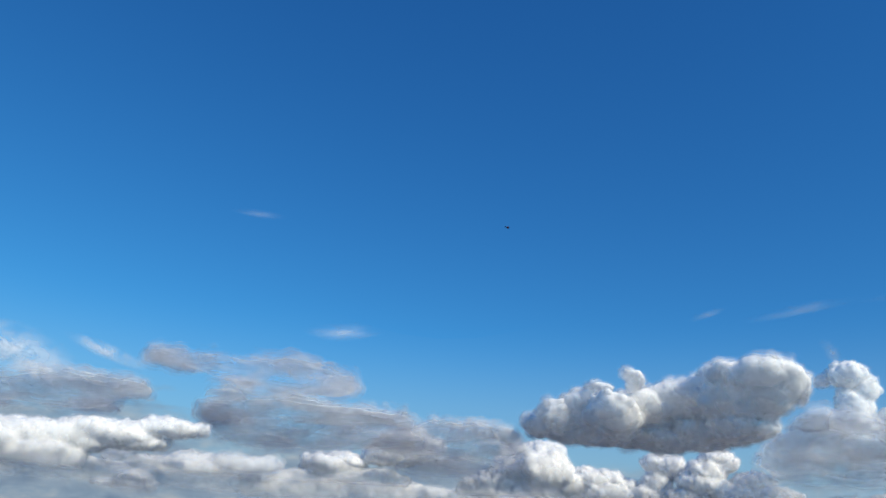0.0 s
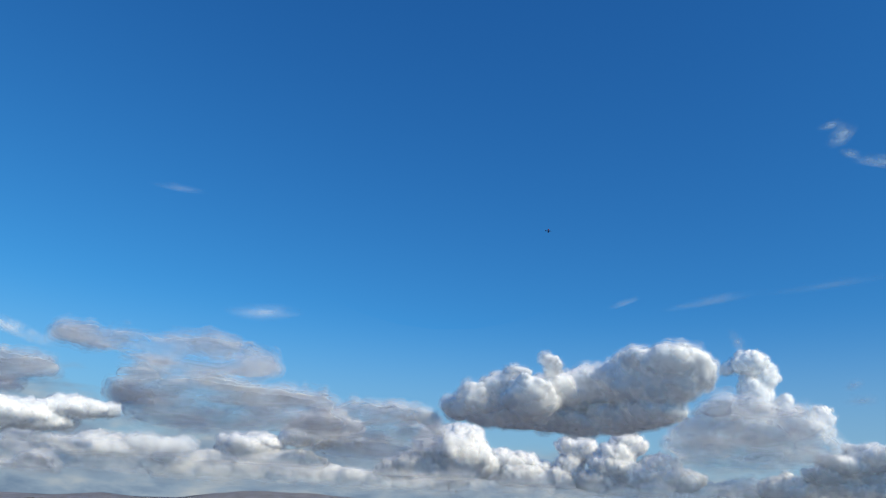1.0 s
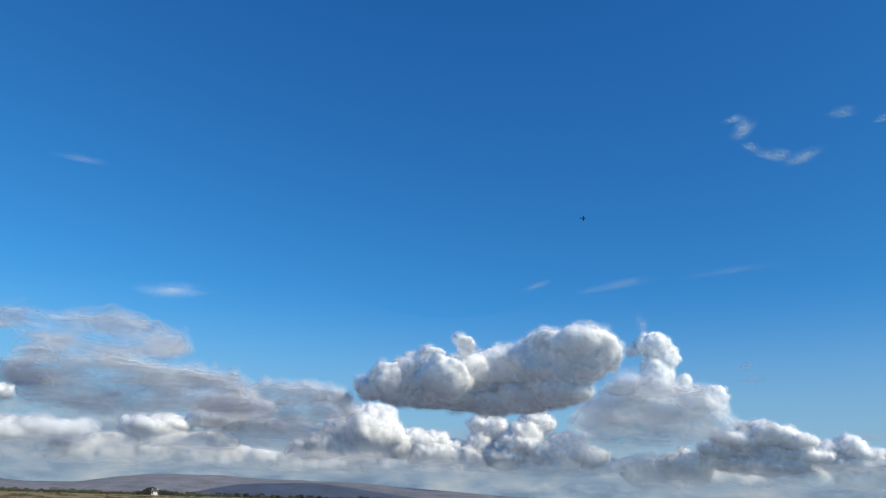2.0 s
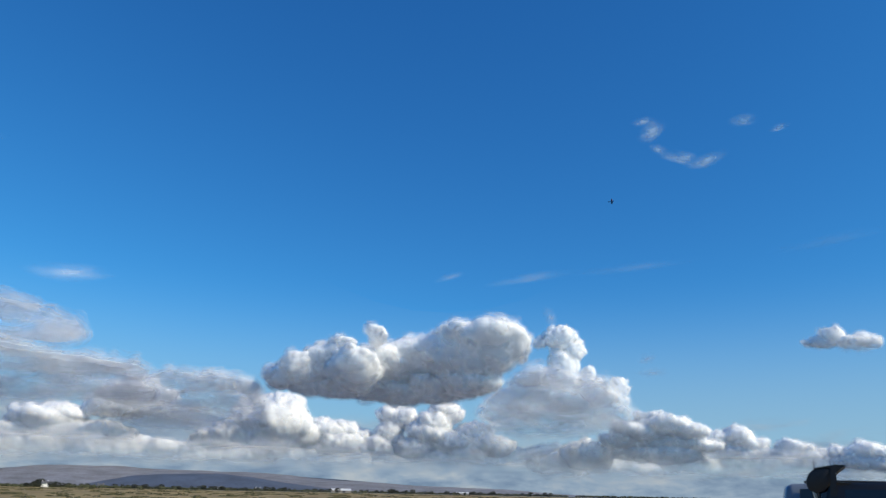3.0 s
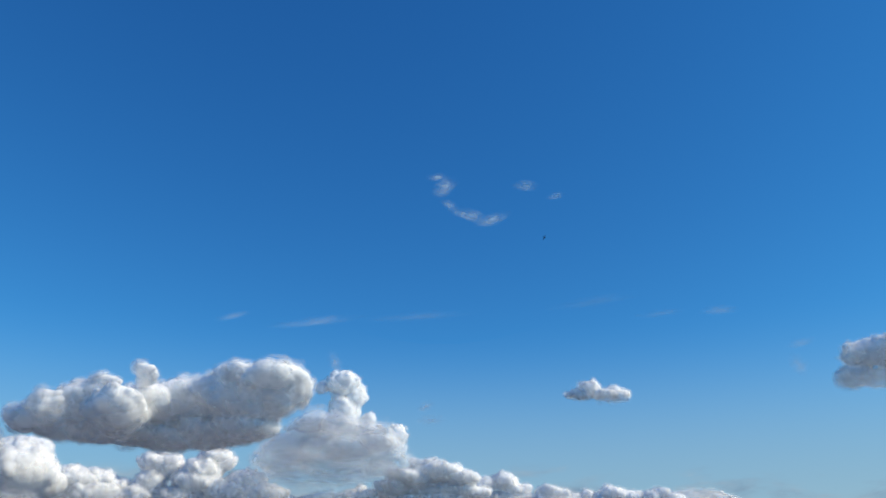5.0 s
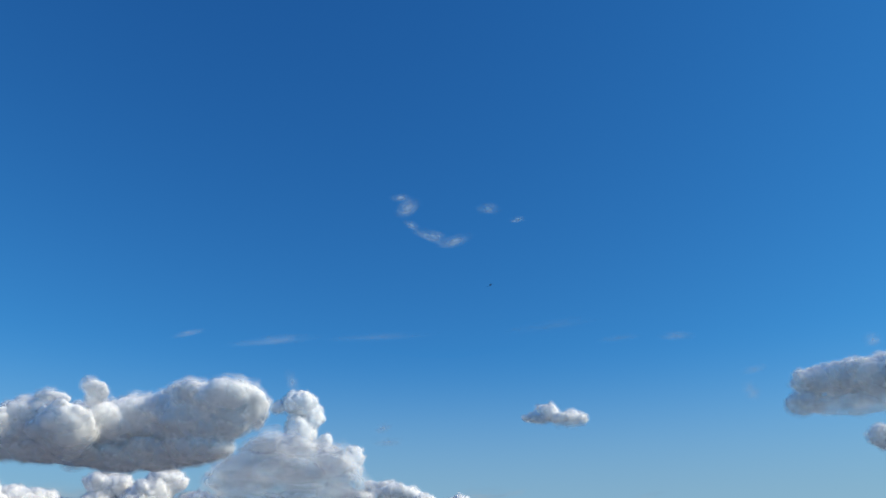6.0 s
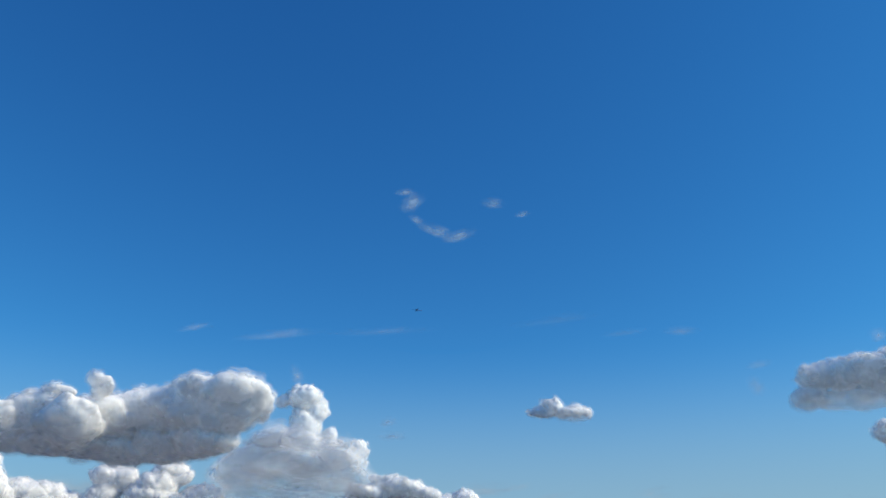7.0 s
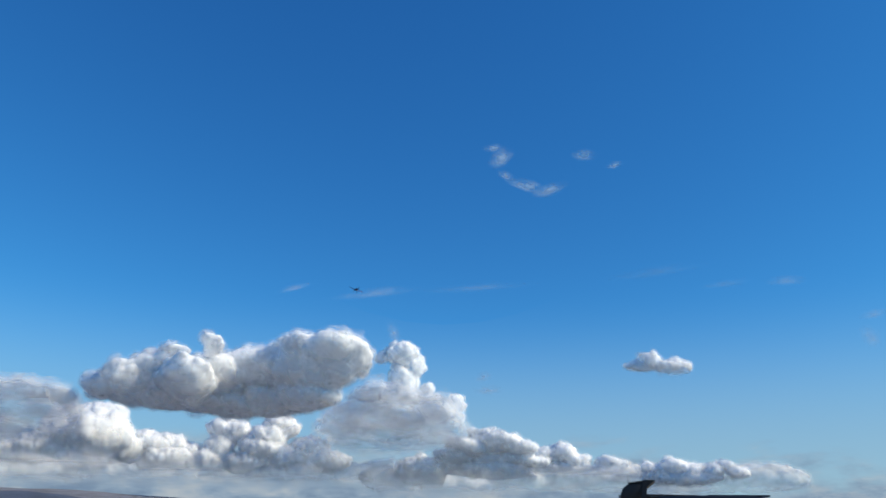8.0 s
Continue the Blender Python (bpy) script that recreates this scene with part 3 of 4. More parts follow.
def wisp(label, az, el, half_w, half_h, tilt, mat, dist=3000):
    """A thin, slightly bent lens of ice haze."""
    deg = dist * math.tan(radians(1))
    bm = bmesh.new()
    bmesh.ops.create_uvsphere(bm, u_segments=32, v_segments=16, radius=1)
    for v in bm.verts:
        x, y, z = v.co
        v.co = (x * half_w * deg, y * min(half_w, half_h) * deg * 0.25, z * half_h * deg + 0.25 * half_h * deg * math.sin(x * 3.1 + az))
    ob = smooth(new("wisp_cloud", mesh_of(bm, "wisp_cloud", mat)))
    ob.matrix_basis = Matrix.Translation(toward_sky(az, el, dist)) @ Matrix.Rotation(-radians(az), 4, "Z") @ Matrix.Rotation(-radians(tilt), 4, "Y")
    return tagged(ob, label, "cloud", "thin wisps of high cloud")


for az, el, w, h, tilt in ((37.9, 26.9, 1.3, 0.8, 30), (37.3, 27.7, 1.0, 0.35, 5), (40.2, 24.6, 2.2, 0.55, -20), (42.0, 24.35, 1.7, 0.55, 18), (45.0, 26.7, 1.2, 0.5, -8), (47.5, 25.8, 0.8, 0.3, 10), (38.3, 25.5, 0.9, 0.35, -30)):
    wisp("torn white tuft of high cloud in blue sky", az, el, w, h, tilt, WISPY)
for az, el, w, h, tilt in ((21.0, 16.3, 1.6, 0.28, 18), (27.6, 16.25, 4.2, 0.42, 9), (59.2, 15.9, 1.7, 0.4, -4), (64.3, 12.9, 1.2, 0.35, 8), (-7.5, 14.45, 3.4, 0.75, 4)):
    wisp("faint streak of thin high cloud", az, el, w, h, tilt, FAINT)
for az, el, w, h, tilt in ((36.0, 16.9, 5.5, 0.4, 4), (55.0, 16.2, 2.2, 0.35, 3), (50.0, 17.5, 4.5, 0.45, 5), (-15.4, 22.6, 2.4, 0.35, 2)):
    wisp("barely visible trace of thin high cloud", az, el, w, h, tilt, BARELY)
for az, el, w, h, tilt in ((29.0, 13.3, 0.6, 1.1, 25), (36.6, 8.95, 1.5, 0.45, 0), (36.2, 10.0, 0.9, 0.5, 15), (63.9, 11.4, 0.7, 0.9, 30), (72.2, 14.0, 0.7, 0.6, 20)):
    wisp("small ragged shred of white cloud", az, el, w, h, tilt, FAINT)
for az, el, w, h, tilt in ((-30.5, 10.2, 5.0, 1.7, -12), (-24.5, 10.9, 3.4, 0.6, -18), (-28.0, 9.2, 4.0, 1.0, -10)):
    wisp("pale thin cloud sheet above grey bands", az, el, w, h, tilt, WISPY)


# ---- trees, hedges and farm buildings along the field's far edge ----
def tree(height, seed):
    rng = random.Random(seed)
    root = base("tree", Matrix(), "bushy dark broadleaf tree at the field's edge", "tree", "trees along the field's far edge")
    bm = bmesh.new()
    tube(bm, (0, 0, -0.2), (0, 0, height * 0.5), height * 0.035, height * 0.018, 7)
    for k in range(6):
        u = k * 1.05 + rng.random()
        tube(bm, (0, 0, height * (0.25 + 0.04 * k)), (math.cos(u) * height * 0.22, math.sin(u) * height * 0.22, height * (0.5 + 0.05 * k)), height * 0.014, height * 0.005, 5)
    part("trunk", bm, bark, root)
    bm = bmesh.new()
    for k in range(150):
        u, h, r = rng.uniform(0, math.tau), rng.uniform(-1, 1), rng.uniform(0.35, 1) ** 0.5
        q = math.sqrt(1 - h * h) * r
        c = Vector((math.cos(u) * q * height * 0.55, math.sin(u) * q * height * 0.55, height * (0.54 + 0.44 * h * r)))
        s = height * rng.uniform(0.035, 0.085)
        got = bmesh.ops.create_icosphere(bm, subdivisions=1, radius=s, matrix=Matrix.Translation(c) @ Matrix.Diagonal((1.2, 1.2, 0.75, 1)))
        for v in got["verts"]:
            v.co += Vector((rng.uniform(-1, 1), rng.uniform(-1, 1), rng.uniform(-1, 1))) * s * 0.35
    part("crown", bm, leaf, root)
    return root


def hedge(az0, az1, dist, height, seed):
    rng = random.Random(seed)
    root = base("hedge", Matrix(), "low dark hedge running along the field's far edge", "hedge", "hedges along the field's far edge")
    bm = bmesh.new()
    p0, p1 = toward_sky(az0, 0, dist), toward_sky(az1, 0, dist)
    n = int((p1 - p0).length / 1.6)
    for k in range(n):
        c = p0.lerp(p1, (k + rng.random()) / n)
        s = height * rng.uniform(0.45, 0.8)
        c.z = s * 0.55
        c += Vector((rng.uniform(-1, 1), rng.uniform(-1, 1), 0))
        got = bmesh.ops.create_icosphere(bm, subdivisions=1, radius=s, matrix=Matrix.Translation(c) @ Matrix.Diagonal((1.4, 1.2, 0.9, 1)))
        for v in got["verts"]:
            v.co += Vector((rng.uniform(-1, 1), rng.uniform(-1, 1), rng.uniform(-1, 1))) * s * 0.3
    part("foliage", bm, hedge_leaf, root)
    return root


kinds = [tree(7.5, 3), tree(5.0, 8), tree(6.2, 21)]
rng = random.Random(12)
first = True
spots = [(-7.15, 970, 0.9), (-7.45, 990, 1.3), (-7.0, 975, 1.0), (-6.3, 970, 1.3), (-6.0, 985, 1.5), (-5.65, 990, 1.2), (-7.75, 1000, 1.0), (-5.3, 1010, 1.0), (-6.6, 1010, 1.6), (-6.95, 1015, 1.5), (-7.3, 1015, 1.4), (-5.1, 1100, 1.0), (-1.6, 1150, 1.0), (-0.9, 1160, 1.1), (0.6, 1180, 1.3), (1.4, 1180, 0.9), (11.2, 1350, 1.3), (10.7, 1400, 0.9), (16.2, 1380, 1.2), (16.8, 1390, 1.2), (17.4, 1400, 1.2), (18.0, 1410, 1.0)]
spots += [(rng.choice((-18, -12.5, -6, -1, 3, 8, 11, 17, 21, 27)) + rng.gauss(0, 1.6), rng.uniform(1000, 1500), 1.0) for k in range(130)]
for i, (az, d, s) in enumerate(spots):
    p = toward_sky(az, 0, d)
    m = Matrix.LocRotScale((p.x, p.y, 0), Euler((0, 0, rng.uniform(0, 6))), None)
    if i < 3:
        kinds[i].matrix_basis = m @ Matrix.Scale(s * 0.8, 4)
    else:
        tall = s * rng.uniform(0.65, 1.3)
        copy_thing(kinds[i % 3], m @ Matrix.Diagonal((tall * rng.uniform(0.9, 1.5), tall * rng.uniform(0.9, 1.5), tall, 1)))
for k, (a0, a1, d) in enumerate(((-21, -14, 990), (-13.5, -8, 980), (-8.4, -3.6, 1010), (-3.4, 2.4, 1120), (2.6, 9, 1260), (9.2, 15, 1320), (15.2, 22, 1400), (22.4, 30, 1500), (30.5, 40, 1560))):
    hedge(a0, a1, d, 3.4, 40 + k)


def house(label, category, az, dist, length, depth, wall, ridge_h, walls, roofing, turn, openings):
    p = toward_sky(az, 0, dist)
    root = base("house" if category == "house" else "barn", pose(p.x, p.y, 0, 0, 0, turn - az), label, category)
    x, y = length / 2, depth / 2
    part("wall", loft(bmesh.new(), [[(s * x, -y, 0), (s * x, y, 0), (s * x, y, wall), (s * x, 0, ridge_h - 0.1), (s * x, -y, wall)] for s in (-1, 1)]), walls, root)
    o = 0.4
    for side in (-1, 1):
        bm = bmesh.new()
        rise = (ridge_h - wall) / y
        loft(bm, [[(s * (x + o), side * (y + o), wall - o * rise + 0.05), (s * (x + o), 0, ridge_h + 0.05), (s * (x + o), 0, ridge_h + 0.25), (s * (x + o), side * (y + o), wall - o * rise + 0.25)] for s in (-1, 1)])
        part("roof", bm, roofing, root)
    for u, z, w, h in openings:
        part("window", box(bmesh.new(), u - w / 2, -y - 0.06, z, u + w / 2, -y + 0.02, z + h), tinted, root)
    if category == "house":
        for s in (-1, 1):
            part("chimney", box(bmesh.new(), s * x * 0.86 - 0.4, -0.4, ridge_h - 0.6, s * x * 0.86 + 0.4, 0.4, ridge_h + 1.2, 0.03), walls, root)
    return root


house("white rendered farmhouse among dark trees", "house", -6.7, 985, 7, 5.5, 4.2, 6.4, render_white, slate, 12, [(-2.5, 0.9, 1, 1.3), (2.5, 0.9, 1, 1.3), (-2.5, 3.0, 1, 1.2), (0, 3.0, 1, 1.2), (2.5, 3.0, 1, 1.2)])
house("small stone cottage behind a hedge", "house", -13.0, 1050, 9, 6, 3.0, 5.6, stone, slate, -10, [(-2.5, 0.9, 1, 1.2), (2.5, 0.9, 1, 1.2)])
house("pale stone cottage by the field edge", "house", -3.3, 1160, 8, 6, 3.0, 5.2, stone, slate, 5, [(-2.0, 0.9, 1, 1.2), (2.0, 0.9, 1, 1.2)])
house("long pale sheet-roofed barn beyond the field", "barn", 13.2, 1300, 32, 14, 3.2, 6.2, stone, sheet_roof, 4, [(-8, 0.2, 4, 2.6), (4, 0.2, 4, 2.6)])
house("white cottage near the barn", "house", 4.4, 1290, 9, 6, 2.8, 5.0, render_white, slate, -6, [(-2.2, 0.8, 1, 1.2), (2.2, 0.8, 1, 1.2)])
house("white cottage beyond the hedges", "house", 7.2, 1340, 8, 6, 2.8, 5.0, render_white, slate, 9, [(-2.2, 0.8, 1, 1.2), (2.2, 0.8, 1, 1.2)])
house("long low pale farm shed beyond the hedges", "barn", 22.2, 1480, 24, 9, 2.6, 4.4, stone, sheet_roof, -3, [(-5, 0.2, 3, 2.2)])


def rushes():
    """Dark rush clumps scattered over the field."""
    r = random.Random(77)
    verts, faces = [], []
    for _ in range(900):
        d = 70 * (900 / 70) ** r.random()
        p = toward_sky(r.uniform(-30, 45), 0, d)
        w, h = r.uniform(0.5, 2.6) * (0.6 + d / 500), r.uniform(0.15, 0.35) * (0.7 + d / 900)
        for _ in range(7):
            x, y, u = p.x + r.uniform(-w, w), p.y + r.uniform(-1, 1), r.uniform(0, math.pi)
            dx, dy = math.cos(u) * w * 0.5, math.sin(u) * w * 0.5
            n = len(verts)
            verts += [(x - dx, y - dy, 0), (x + dx, y + dy, 0), (x + dx * 0.4 + 0.1, y + dy * 0.4, h), (x - dx * 0.5, y - dy * 0.5 + 0.1, h * 0.8), (x, y + 0.25, 0)]
            faces += [(n, n + 1, n + 2, n + 3), (n + 1, n + 4, n + 2), (n + 4, n, n + 3), (n + 4, n + 3, n + 2)]
    me = bpy.data.meshes.new("rushes")
    me.from_pydata(verts, [], faces)
    me.materials.append(rush)
    return tagged(new("rushes", me), "dark rush clumps scattered over a rough grass field", "rushes", kind="stuff")


rushes()


# ---- parked cars ----
def wheel(root, x, y, r):
    w = base("wheel", pose(x, y, r), "", "")
    w.parent = root
    bm = bmesh.new()
    prof = [(0.62, -0.09), (0.9, -0.11), (0.99, -0.08), (1.0, 0.0), (0.99, 0.08), (0.9, 0.11), (0.62, 0.09)]
    loft(bm, [[(math.cos(k * math.tau / 28) * q * r, s, math.sin(k * math.tau / 28) * q * r) for q, s in prof] for k in range(28)] + [[(q * r, s, 0) for q, s in prof]])
    smooth(part("tyre", bm, rubber, w))
    bm = bmesh.new()
    tube(bm, (0, -0.05, 0), (0, 0.05, 0), r * 0.2, r * 0.2, 16)
    for k in range(5):
        u = k * math.tau / 5
        tube(bm, (0, 0, 0), (math.cos(u) * r * 0.63, 0, math.sin(u) * r * 0.63), r * 0.1, r * 0.07, 6)
    part("rim", bm, alloy, w)


def car(label, m, length, width, high, paint, rails=False, gate=False):
    """A tall family car or van, nose along +x, from its rear bumper at 0."""
    root = base("parked_car", m, label, "car", "cars parked on the field")
    hw, belt = width / 2, high * 0.56

    def ring(x, z0, z1, w0, w1):
        pts = []
        for y, z in ((-w0, z0 + 0.06), (-w0 + 0.06, z0), (w0 - 0.06, z0), (w0, z0 + 0.06), (w1, z1 - 0.07), (w1 - 0.07, z1), (-w1 + 0.07, z1), (-w1, z1 - 0.07)):
            pts.append((x, y, z))
        return pts

    body = loft(bmesh.new(), [ring(0.0, 0.45, belt - 0.25, hw - 0.12, hw - 0.12), ring(0.08, 0.3, belt - 0.02, hw - 0.03, hw - 0.03), ring(0.5, 0.24, belt, hw, hw), ring(length * 0.66, 0.24, belt, hw, hw),
                              ring(length * 0.8, 0.24, belt - 0.03, hw, hw - 0.04), ring(length * 0.93, 0.25, belt - 0.16, hw - 0.04, hw - 0.12), ring(length, 0.32, belt - 0.42, hw - 0.2, hw - 0.26)])
    smooth(part("body", body, paint, root))
    x_r, x_w = 0.42, length * 0.63
    top = loft(bmesh.new(), [ring(0.12, belt - 0.02, belt + 0.1, hw - 0.05, hw - 0.06), ring(x_r - 0.12, belt - 0.02, high - 0.09, hw - 0.05, hw - 0.19), ring(x_r, belt - 0.02, high - 0.03, hw - 0.04, hw - 0.2), ring(length * 0.3, belt - 0.02, high, hw - 0.03, hw - 0.2),
                             ring(length * 0.5, belt - 0.02, high - 0.01, hw - 0.03, hw - 0.21), ring(x_w, belt - 0.02, high - 0.07, hw - 0.03, hw - 0.22), ring(length * 0.84, belt - 0.05, belt + 0.03, hw - 0.06, hw - 0.1)])
    smooth(part("cabin", top, paint, root))
    lean = (0.2 - 0.05) / (high - belt)
    for side in (-1, 1):
        for x0, x1 in ((0.5, length * 0.27), (length * 0.28, length * 0.46), (length * 0.475, length * 0.635)):
            z0, z1 = belt + 0.05, high - 0.14
            y0, y1 = side * (hw - 0.035 - 0.05 * lean + 0.004), side * (hw - 0.035 - (z1 - belt) * lean + 0.004)
            q = [(x0, y0, z0), (x1 + 0.06, y0, z0), (x1, y1, z1), (x0 + 0.05, y1, z1)]
            part("side_window", loft(bmesh.new(), [q, [(x, y + side * 0.012, z) for x, y, z in q]]), tinted, root)
        part("sill", box(bmesh.new(), 0.9, side * hw - 0.03, 0.2, length - 1.0, side * hw + 0.03, 0.32, 0.02), plastic, root)
        mirror = part("door_mirror", box(bmesh.new(), length * 0.66, side * (hw + 0.02) - 0.02, belt + 0.02, length * 0.69, side * (hw + 0.02) + 0.2 * (side > 0) + 0.02, belt + 0.2, 0.02) if side > 0
                      else box(bmesh.new(), length * 0.66, -hw - 0.22, belt + 0.02, length * 0.69, -hw, belt + 0.2, 0.02), paint, root)
        part("tail_lamp", box(bmesh.new(), 0.03, side * (hw - 0.16) - 0.08, belt - 0.3, 0.2, side * (hw - 0.16) + 0.11, belt + 0.06, 0.02), red_lens, root)
        part("headlamp", box(bmesh.new(), length - 0.42, side * (hw - 0.3) - 0.18, belt - 0.42, length - 0.16, side * (hw - 0.3) + 0.16, belt - 0.24, 0.03), clear_lens, root)
        for x in (length * 0.19, length * 0.79):
            wheel(root, x, side * (hw - 0.1), 0.34)
            part("wheel_arch", loft(bmesh.new(), [[(x + math.cos(k * math.pi / 12) * r, side * (hw + 0.004), 0.34 + math.sin(k * math.pi / 12) * r) for r in (0.37, 0.43)] + [(x + math.cos(k * math.pi / 12) * r, side * (hw - 0.05), 0.34 + math.sin(k * math.pi / 12) * r) for r in (0.43, 0.37)] for k in range(13)]), plastic, root)
        if rails:
            bm = bmesh.new()
            tube(bm, (0.75, side * (hw - 0.3), high + 0.05), (x_w - 0.25, side * (hw - 0.3), high + 0.03), 0.02, 0.02, 8)
            for x in (0.78, length * 0.36, x_w - 0.3):
                tube(bm, (x, side * (hw - 0.3), high - 0.04), (x, side * (hw - 0.3), high + 0.05), 0.022, 0.022, 6)
            part("roof_rail", bm, plastic, root)
    q = [(length * 0.645, -hw + 0.3, high - 0.11), (length * 0.645, hw - 0.3, high - 0.11), (length * 0.83, hw - 0.2, belt + 0.06), (length * 0.83, -hw + 0.2, belt + 0.06)]
    part("windscreen", loft(bmesh.new(), [q, [(x + 0.01, y, z + 0.022) for x, y, z in q]]), tinted, root)
    part("bumper", box(bmesh.new(), -0.05, -hw + 0.1, 0.35, 0.12, hw - 0.1, 0.62, 0.04), plastic, root)
    part("number_plate", box(bmesh.new(), -0.062, -0.26, 0.4, -0.048, 0.26, 0.51, 0.004), white_film, root)
    part("grille", box(bmesh.new(), length - 0.08, -0.45, 0.4, length + 0.01, 0.45, 0.62, 0.03), plastic, root)
    part("roof_panel", box(bmesh.new(), length * 0.33, -hw + 0.34, high - 0.02, x_w - 0.3, hw - 0.34, high + 0.012, 0.01), tinted, root)
    if gate:
        # dark panel standing in for the shade inside the open boot
        part("boot_shade_panel", box(bmesh.new(), 0.1, -hw + 0.22, belt + 0.1, 0.13, hw - 0.22, high - 0.2, 0.01), plastic, root)
        g = base("tailgate", pose(x_r, 0, high - 0.05, 0, GATE_TILT, 0), "", "")
        g.parent = root
        outline = [(0.04, 0.3), (-0.32, 0.25), (-0.42, 0.17), (-0.47, 0.06), (-0.47, -0.05), (-0.41, -0.13), (-0.3, -0.16), (-0.18, -0.12), (-0.09, 0.0), (-0.02, 0.1)]
        gh = hw - 0.24
        bm = slab(bmesh.new(), outline, -gh, gh)
        bmesh.ops.bevel(bm, geom=list(bm.edges), offset=0.02, segments=2, affect="EDGES", profile=0.5)
        smooth(part("gate_panel", bm, plastic, g))
        part("gate_window", slab(bmesh.new(), [(0.0, 0.305), (-0.3, 0.262), (-0.3, 0.272), (0.0, 0.315)], -gh + 0.12, gh - 0.12), tinted, g)
        part("spoiler", slab(bmesh.new(), [(-0.33, 0.275), (0.04, 0.33), (0.2, 0.325), (0.1, 0.25), (0.04, 0.2), (0.02, 0.28)], -gh - 0.02, gh + 0.02), paint, g)
        part("latch", tube(bmesh.new(), (-0.12, -gh - 0.02, 0.06), (-0.12, -gh + 0.02, 0.06), 0.025, 0.025, 12), plastic, g)
        part("aerial", tube(bmesh.new(), (-0.31, -gh + 0.1, 0.25), (-0.31, -gh + 0.1, 0.43), 0.008, 0.005, 6), plastic, g)
        for side in (-1, 1):
            part("gate_arm", slab(bmesh.new(), [(x_r - 0.2, belt), (x_r - 0.05, belt), (x_r + 0.04, high + 0.26), (x_r - 0.04, high + 0.26)], side * (gh + 0.03), side * (gh + 0.075)), plastic, root, "dark edge of the raised gate")
            part("gas_strut", tube(bmesh.new(), (x_r - 0.3, side * (gh - 0.02), belt + 0.25), (x_r - 0.42, side * (gh - 0.02), high + 0.03), 0.014, 0.01, 8), alloy, root)
    return root


GATE_TILT = 0.0


def parked(az, dist, heading, **kw):
    """Pose of a car whose rear end lies at that compass angle."""
    p = toward_sky(az, 0, dist)
    return pose(p.x, p.y, 0, 0, 0, 90 - heading)


car("black van with raised tailgate on the grass", parked(46.35, 16, 138), 4.7, 1.9, 1.94, black_paint, gate=True)
car("dark grey family car with roof rails", parked(43.95, 20.3, 132), 4.5, 1.8, 2.0, grey_paint, rails=True)
car("silver van parked beyond the black one", parked(48.5, 22, 122), 4.6, 1.9, 1.93, silver_paint)


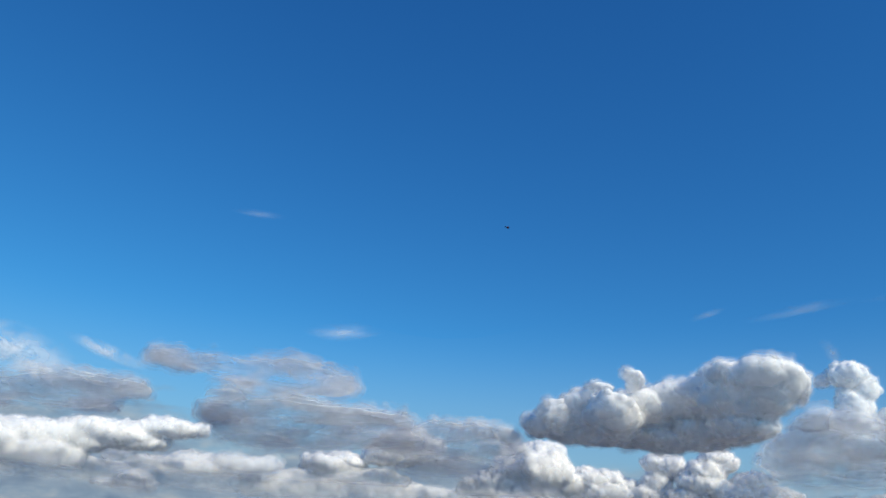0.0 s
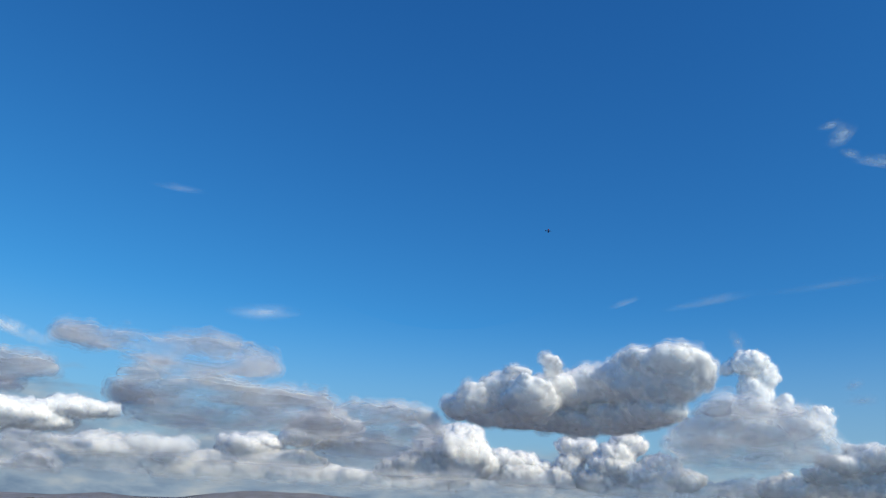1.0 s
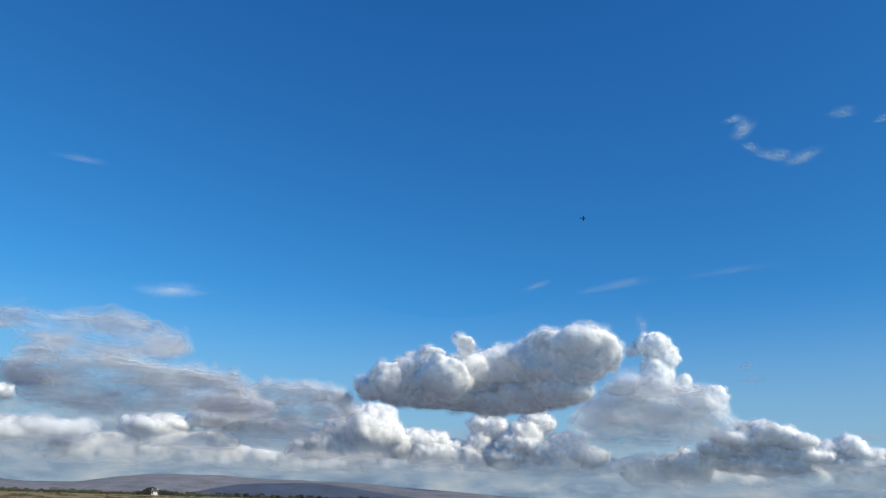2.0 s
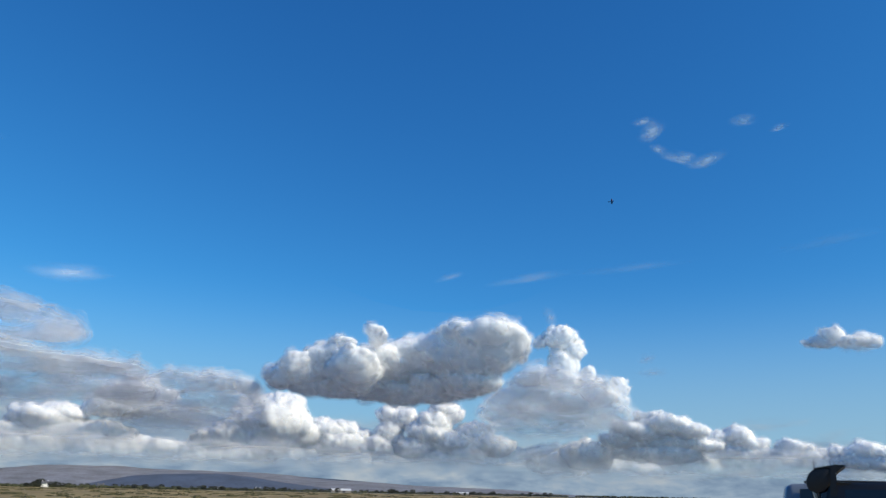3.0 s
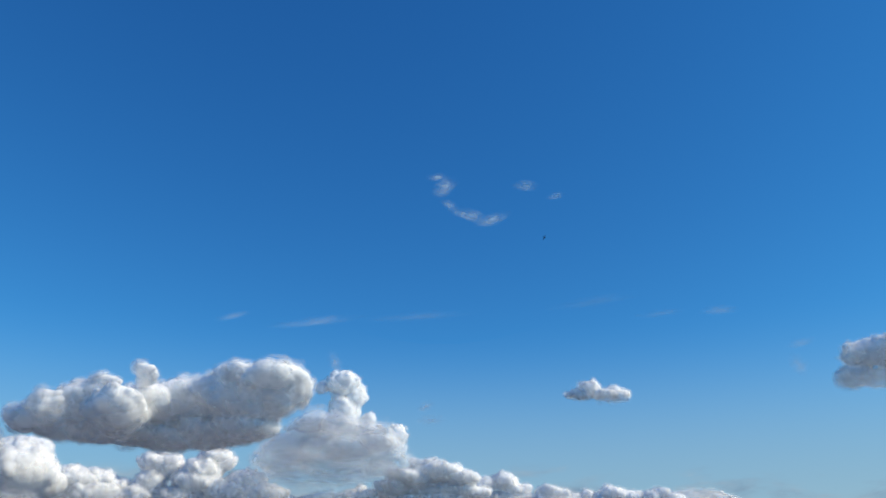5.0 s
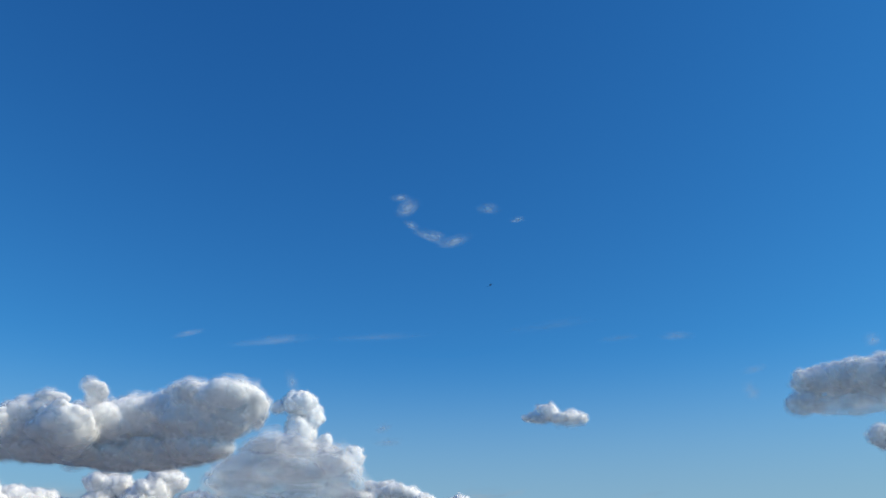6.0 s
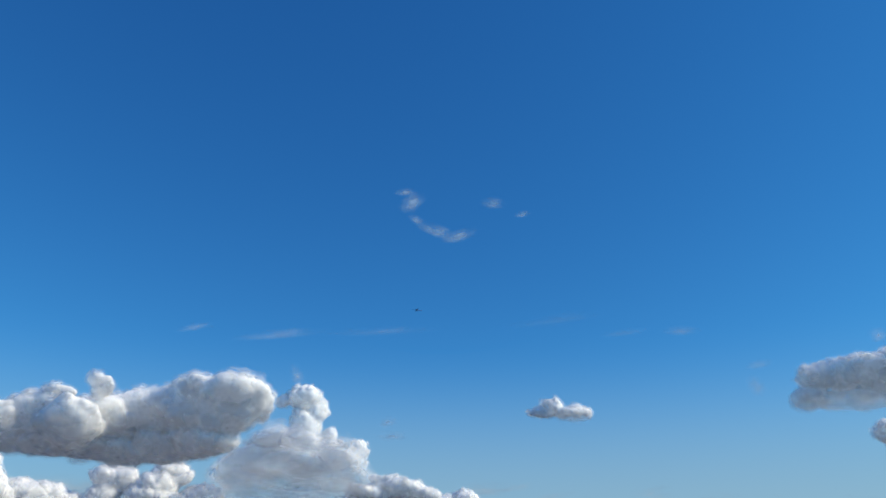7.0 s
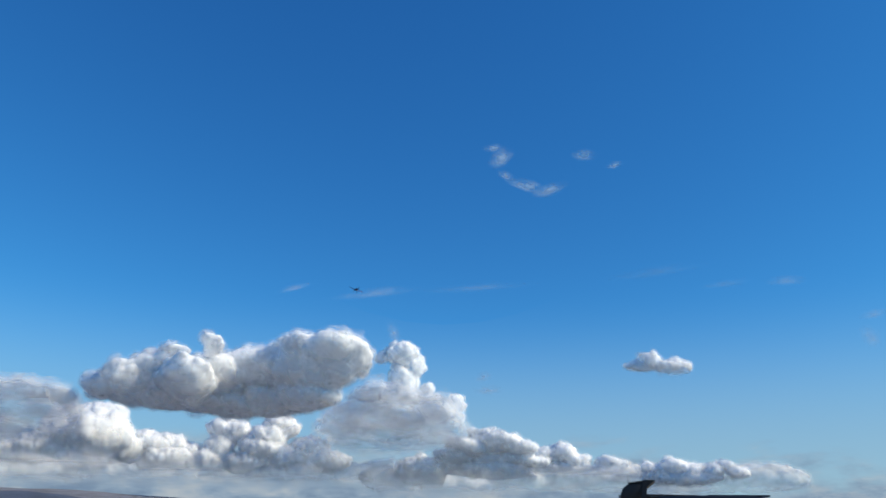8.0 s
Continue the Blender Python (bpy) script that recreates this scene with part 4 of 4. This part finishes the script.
# ---- model aeroplane ----
def aeroplane():
    root = base("model_aeroplane", Matrix(), "dark navy and red low-wing model aeroplane in flight", "aeroplane")
    rings = []
    for y, z, rx, rz in ((0.72, 0.0, 0.05, 0.05), (0.66, 0.0, 0.085, 0.085), (0.45, 0.0, 0.1, 0.105), (0.2, 0.01, 0.1, 0.12), (-0.1, 0.01, 0.09, 0.11), (-0.45, 0.02, 0.05, 0.075), (-0.75, 0.03, 0.02, 0.05)):
        rings.append([(math.cos(k * math.tau / 16) * rx, y, z + math.sin(k * math.tau / 16) * rz) for k in range(16)])
    smooth(part("fuselage", loft(bmesh.new(), rings), navy, root))
    part("belly", loft(bmesh.new(), [[(math.cos(a) * rx * 1.02, y, z + math.sin(a) * rz * 1.02) for a in np.linspace(math.pi * 1.15, math.pi * 1.85, 9)] + [(math.cos(a) * rx * 0.9, y, z + math.sin(a) * rz * 0.9) for a in np.linspace(math.pi * 1.85, math.pi * 1.15, 9)] for y, z, rx, rz in ((0.62, 0, 0.088, 0.088), (0.2, 0.01, 0.1, 0.12), (-0.4, 0.02, 0.056, 0.08))]), red_film, root, "red underside of the fuselage")
    can = [[(math.cos(k * math.pi / 10) * w, y, 0.08 + math.sin(k * math.pi / 10) * h) for k in range(11)] for y, w, h in ((0.32, 0.02, 0.02), (0.22, 0.075, 0.09), (0.05, 0.08, 0.12), (-0.1, 0.065, 0.09), (-0.22, 0.02, 0.03))]
    smooth(part("canopy", loft(bmesh.new(), can), tinted, root, "smoky bubble canopy"))

    def airfoil(x, y_le, chord, z, thick):
        up = [(x, y_le - chord * f, z + thick * s) for f, s in ((0, 0), (0.08, 0.55), (0.3, 1), (0.65, 0.6), (1, 0.04))]
        dn = [(x, y_le - chord * f, z - thick * 0.6 * s) for f, s in ((1, 0.04), (0.65, 0.6), (0.3, 1), (0.08, 0.6))]
        return up + dn

    for side in (-1, 1):
        half = loft(bmesh.new(), [airfoil(side * 0.06, 0.3, 0.38, -0.05, 0.03), airfoil(side * 0.74, 0.22, 0.26, 0.0, 0.02), airfoil(side * 0.8, 0.18, 0.16, 0.005, 0.01)])
        wing = smooth(part("wing", half, red_film if side < 0 else navy, root, "red wing panel" if side < 0 else ""))
        part("aileron", loft(bmesh.new(), [airfoil(side * 0.25, -0.06, 0.07, -0.036, 0.009), airfoil(side * 0.72, -0.03, 0.055, -0.002, 0.007)]), navy, wing)
        smooth(part("tailplane", loft(bmesh.new(), [airfoil(side * 0.02, -0.58, 0.2, 0.05, 0.012), airfoil(side * 0.3, -0.63, 0.13, 0.05, 0.008)]), navy, root))
        leg = part("undercarriage_leg", tube(bmesh.new(), (side * 0.07, 0.25, -0.08), (side * 0.2, 0.3, -0.24), 0.012, 0.008, 6), plastic, root)
        part("wheel", tube(bmesh.new(), (side * 0.19, 0.3, -0.25), (side * 0.225, 0.3, -0.25), 0.04, 0.04, 14), rubber, leg)
    fin = [(-0.52, 0.08), (-0.62, 0.28), (-0.7, 0.32), (-0.82, 0.3), (-0.8, 0.02)]
    part("fin", loft(bmesh.new(), [[(s * 0.01, y, z) for y, z in fin] for s in (-1, 1)]), navy, root)
    smooth(part("spinner", tube(bmesh.new(), (0, 0.71, 0), (0, 0.82, 0), 0.05, 0.006, 14), navy, root))
    part("propeller", box(bmesh.new(), -0.2, 0.735, -0.015, 0.2, 0.745, 0.015, 0.003), plastic, root)
    return root


plane = aeroplane()
# seconds, compass angle, height angle, distance, bank to its right
FLIGHT = [(0.0, 5.38, 23.26, 205, 55), (0.5, 10.09, 22.49, 206, 58), (1.0, 15.05, 21.95, 207, 66), (1.5, 20.01, 21.46, 207, 78), (2.3, 27.8, 21.5, 206, 84), (3.0, 34.29, 21.9, 204, 86), (3.5, 38.45, 22.54, 201, 86),
          (4.0, 41.94, 23.02, 197, 88), (4.5, 44.7, 23.09, 192, 84), (5.0, 46.28, 22.65, 185, 68), (5.5, 46.4, 21.8, 174, 44), (6.0, 44.9, 20.75, 160, 20), (6.5, 42.23, 19.64, 142, 4),
          (7.0, 38.4, 18.46, 121, -9), (7.5, 33.11, 17.2, 100, -14), (8.0, 25.93, 16.44, 80, -22)]


def motions():
    """The aeroplane flies to the right, banks round and comes back."""
    at = [toward_sky(az, el, d) for _, az, el, d, _ in FLIGHT]
    rows = []
    for i, (t, *_, bank) in enumerate(FLIGHT):
        ahead = at[min(i + 1, len(at) - 1)] - at[max(i - 1, 0)]
        # it crabs towards the field in the cross wind on its way back
        crab = min(max((t - 5.0) / 1.5, 0), 1) * 0.55
        ahead = ahead.normalized() * (1 - crab) + (Vector((0, 0, EYE)) - at[i]).normalized() * crab
        rows.append((t, Matrix.Translation(at[i]) @ ahead.to_track_quat("Y", "Z").to_matrix().to_4x4() @ Matrix.Rotation(radians(bank), 4, "Y")))
    walk(plane, rows)


motions()
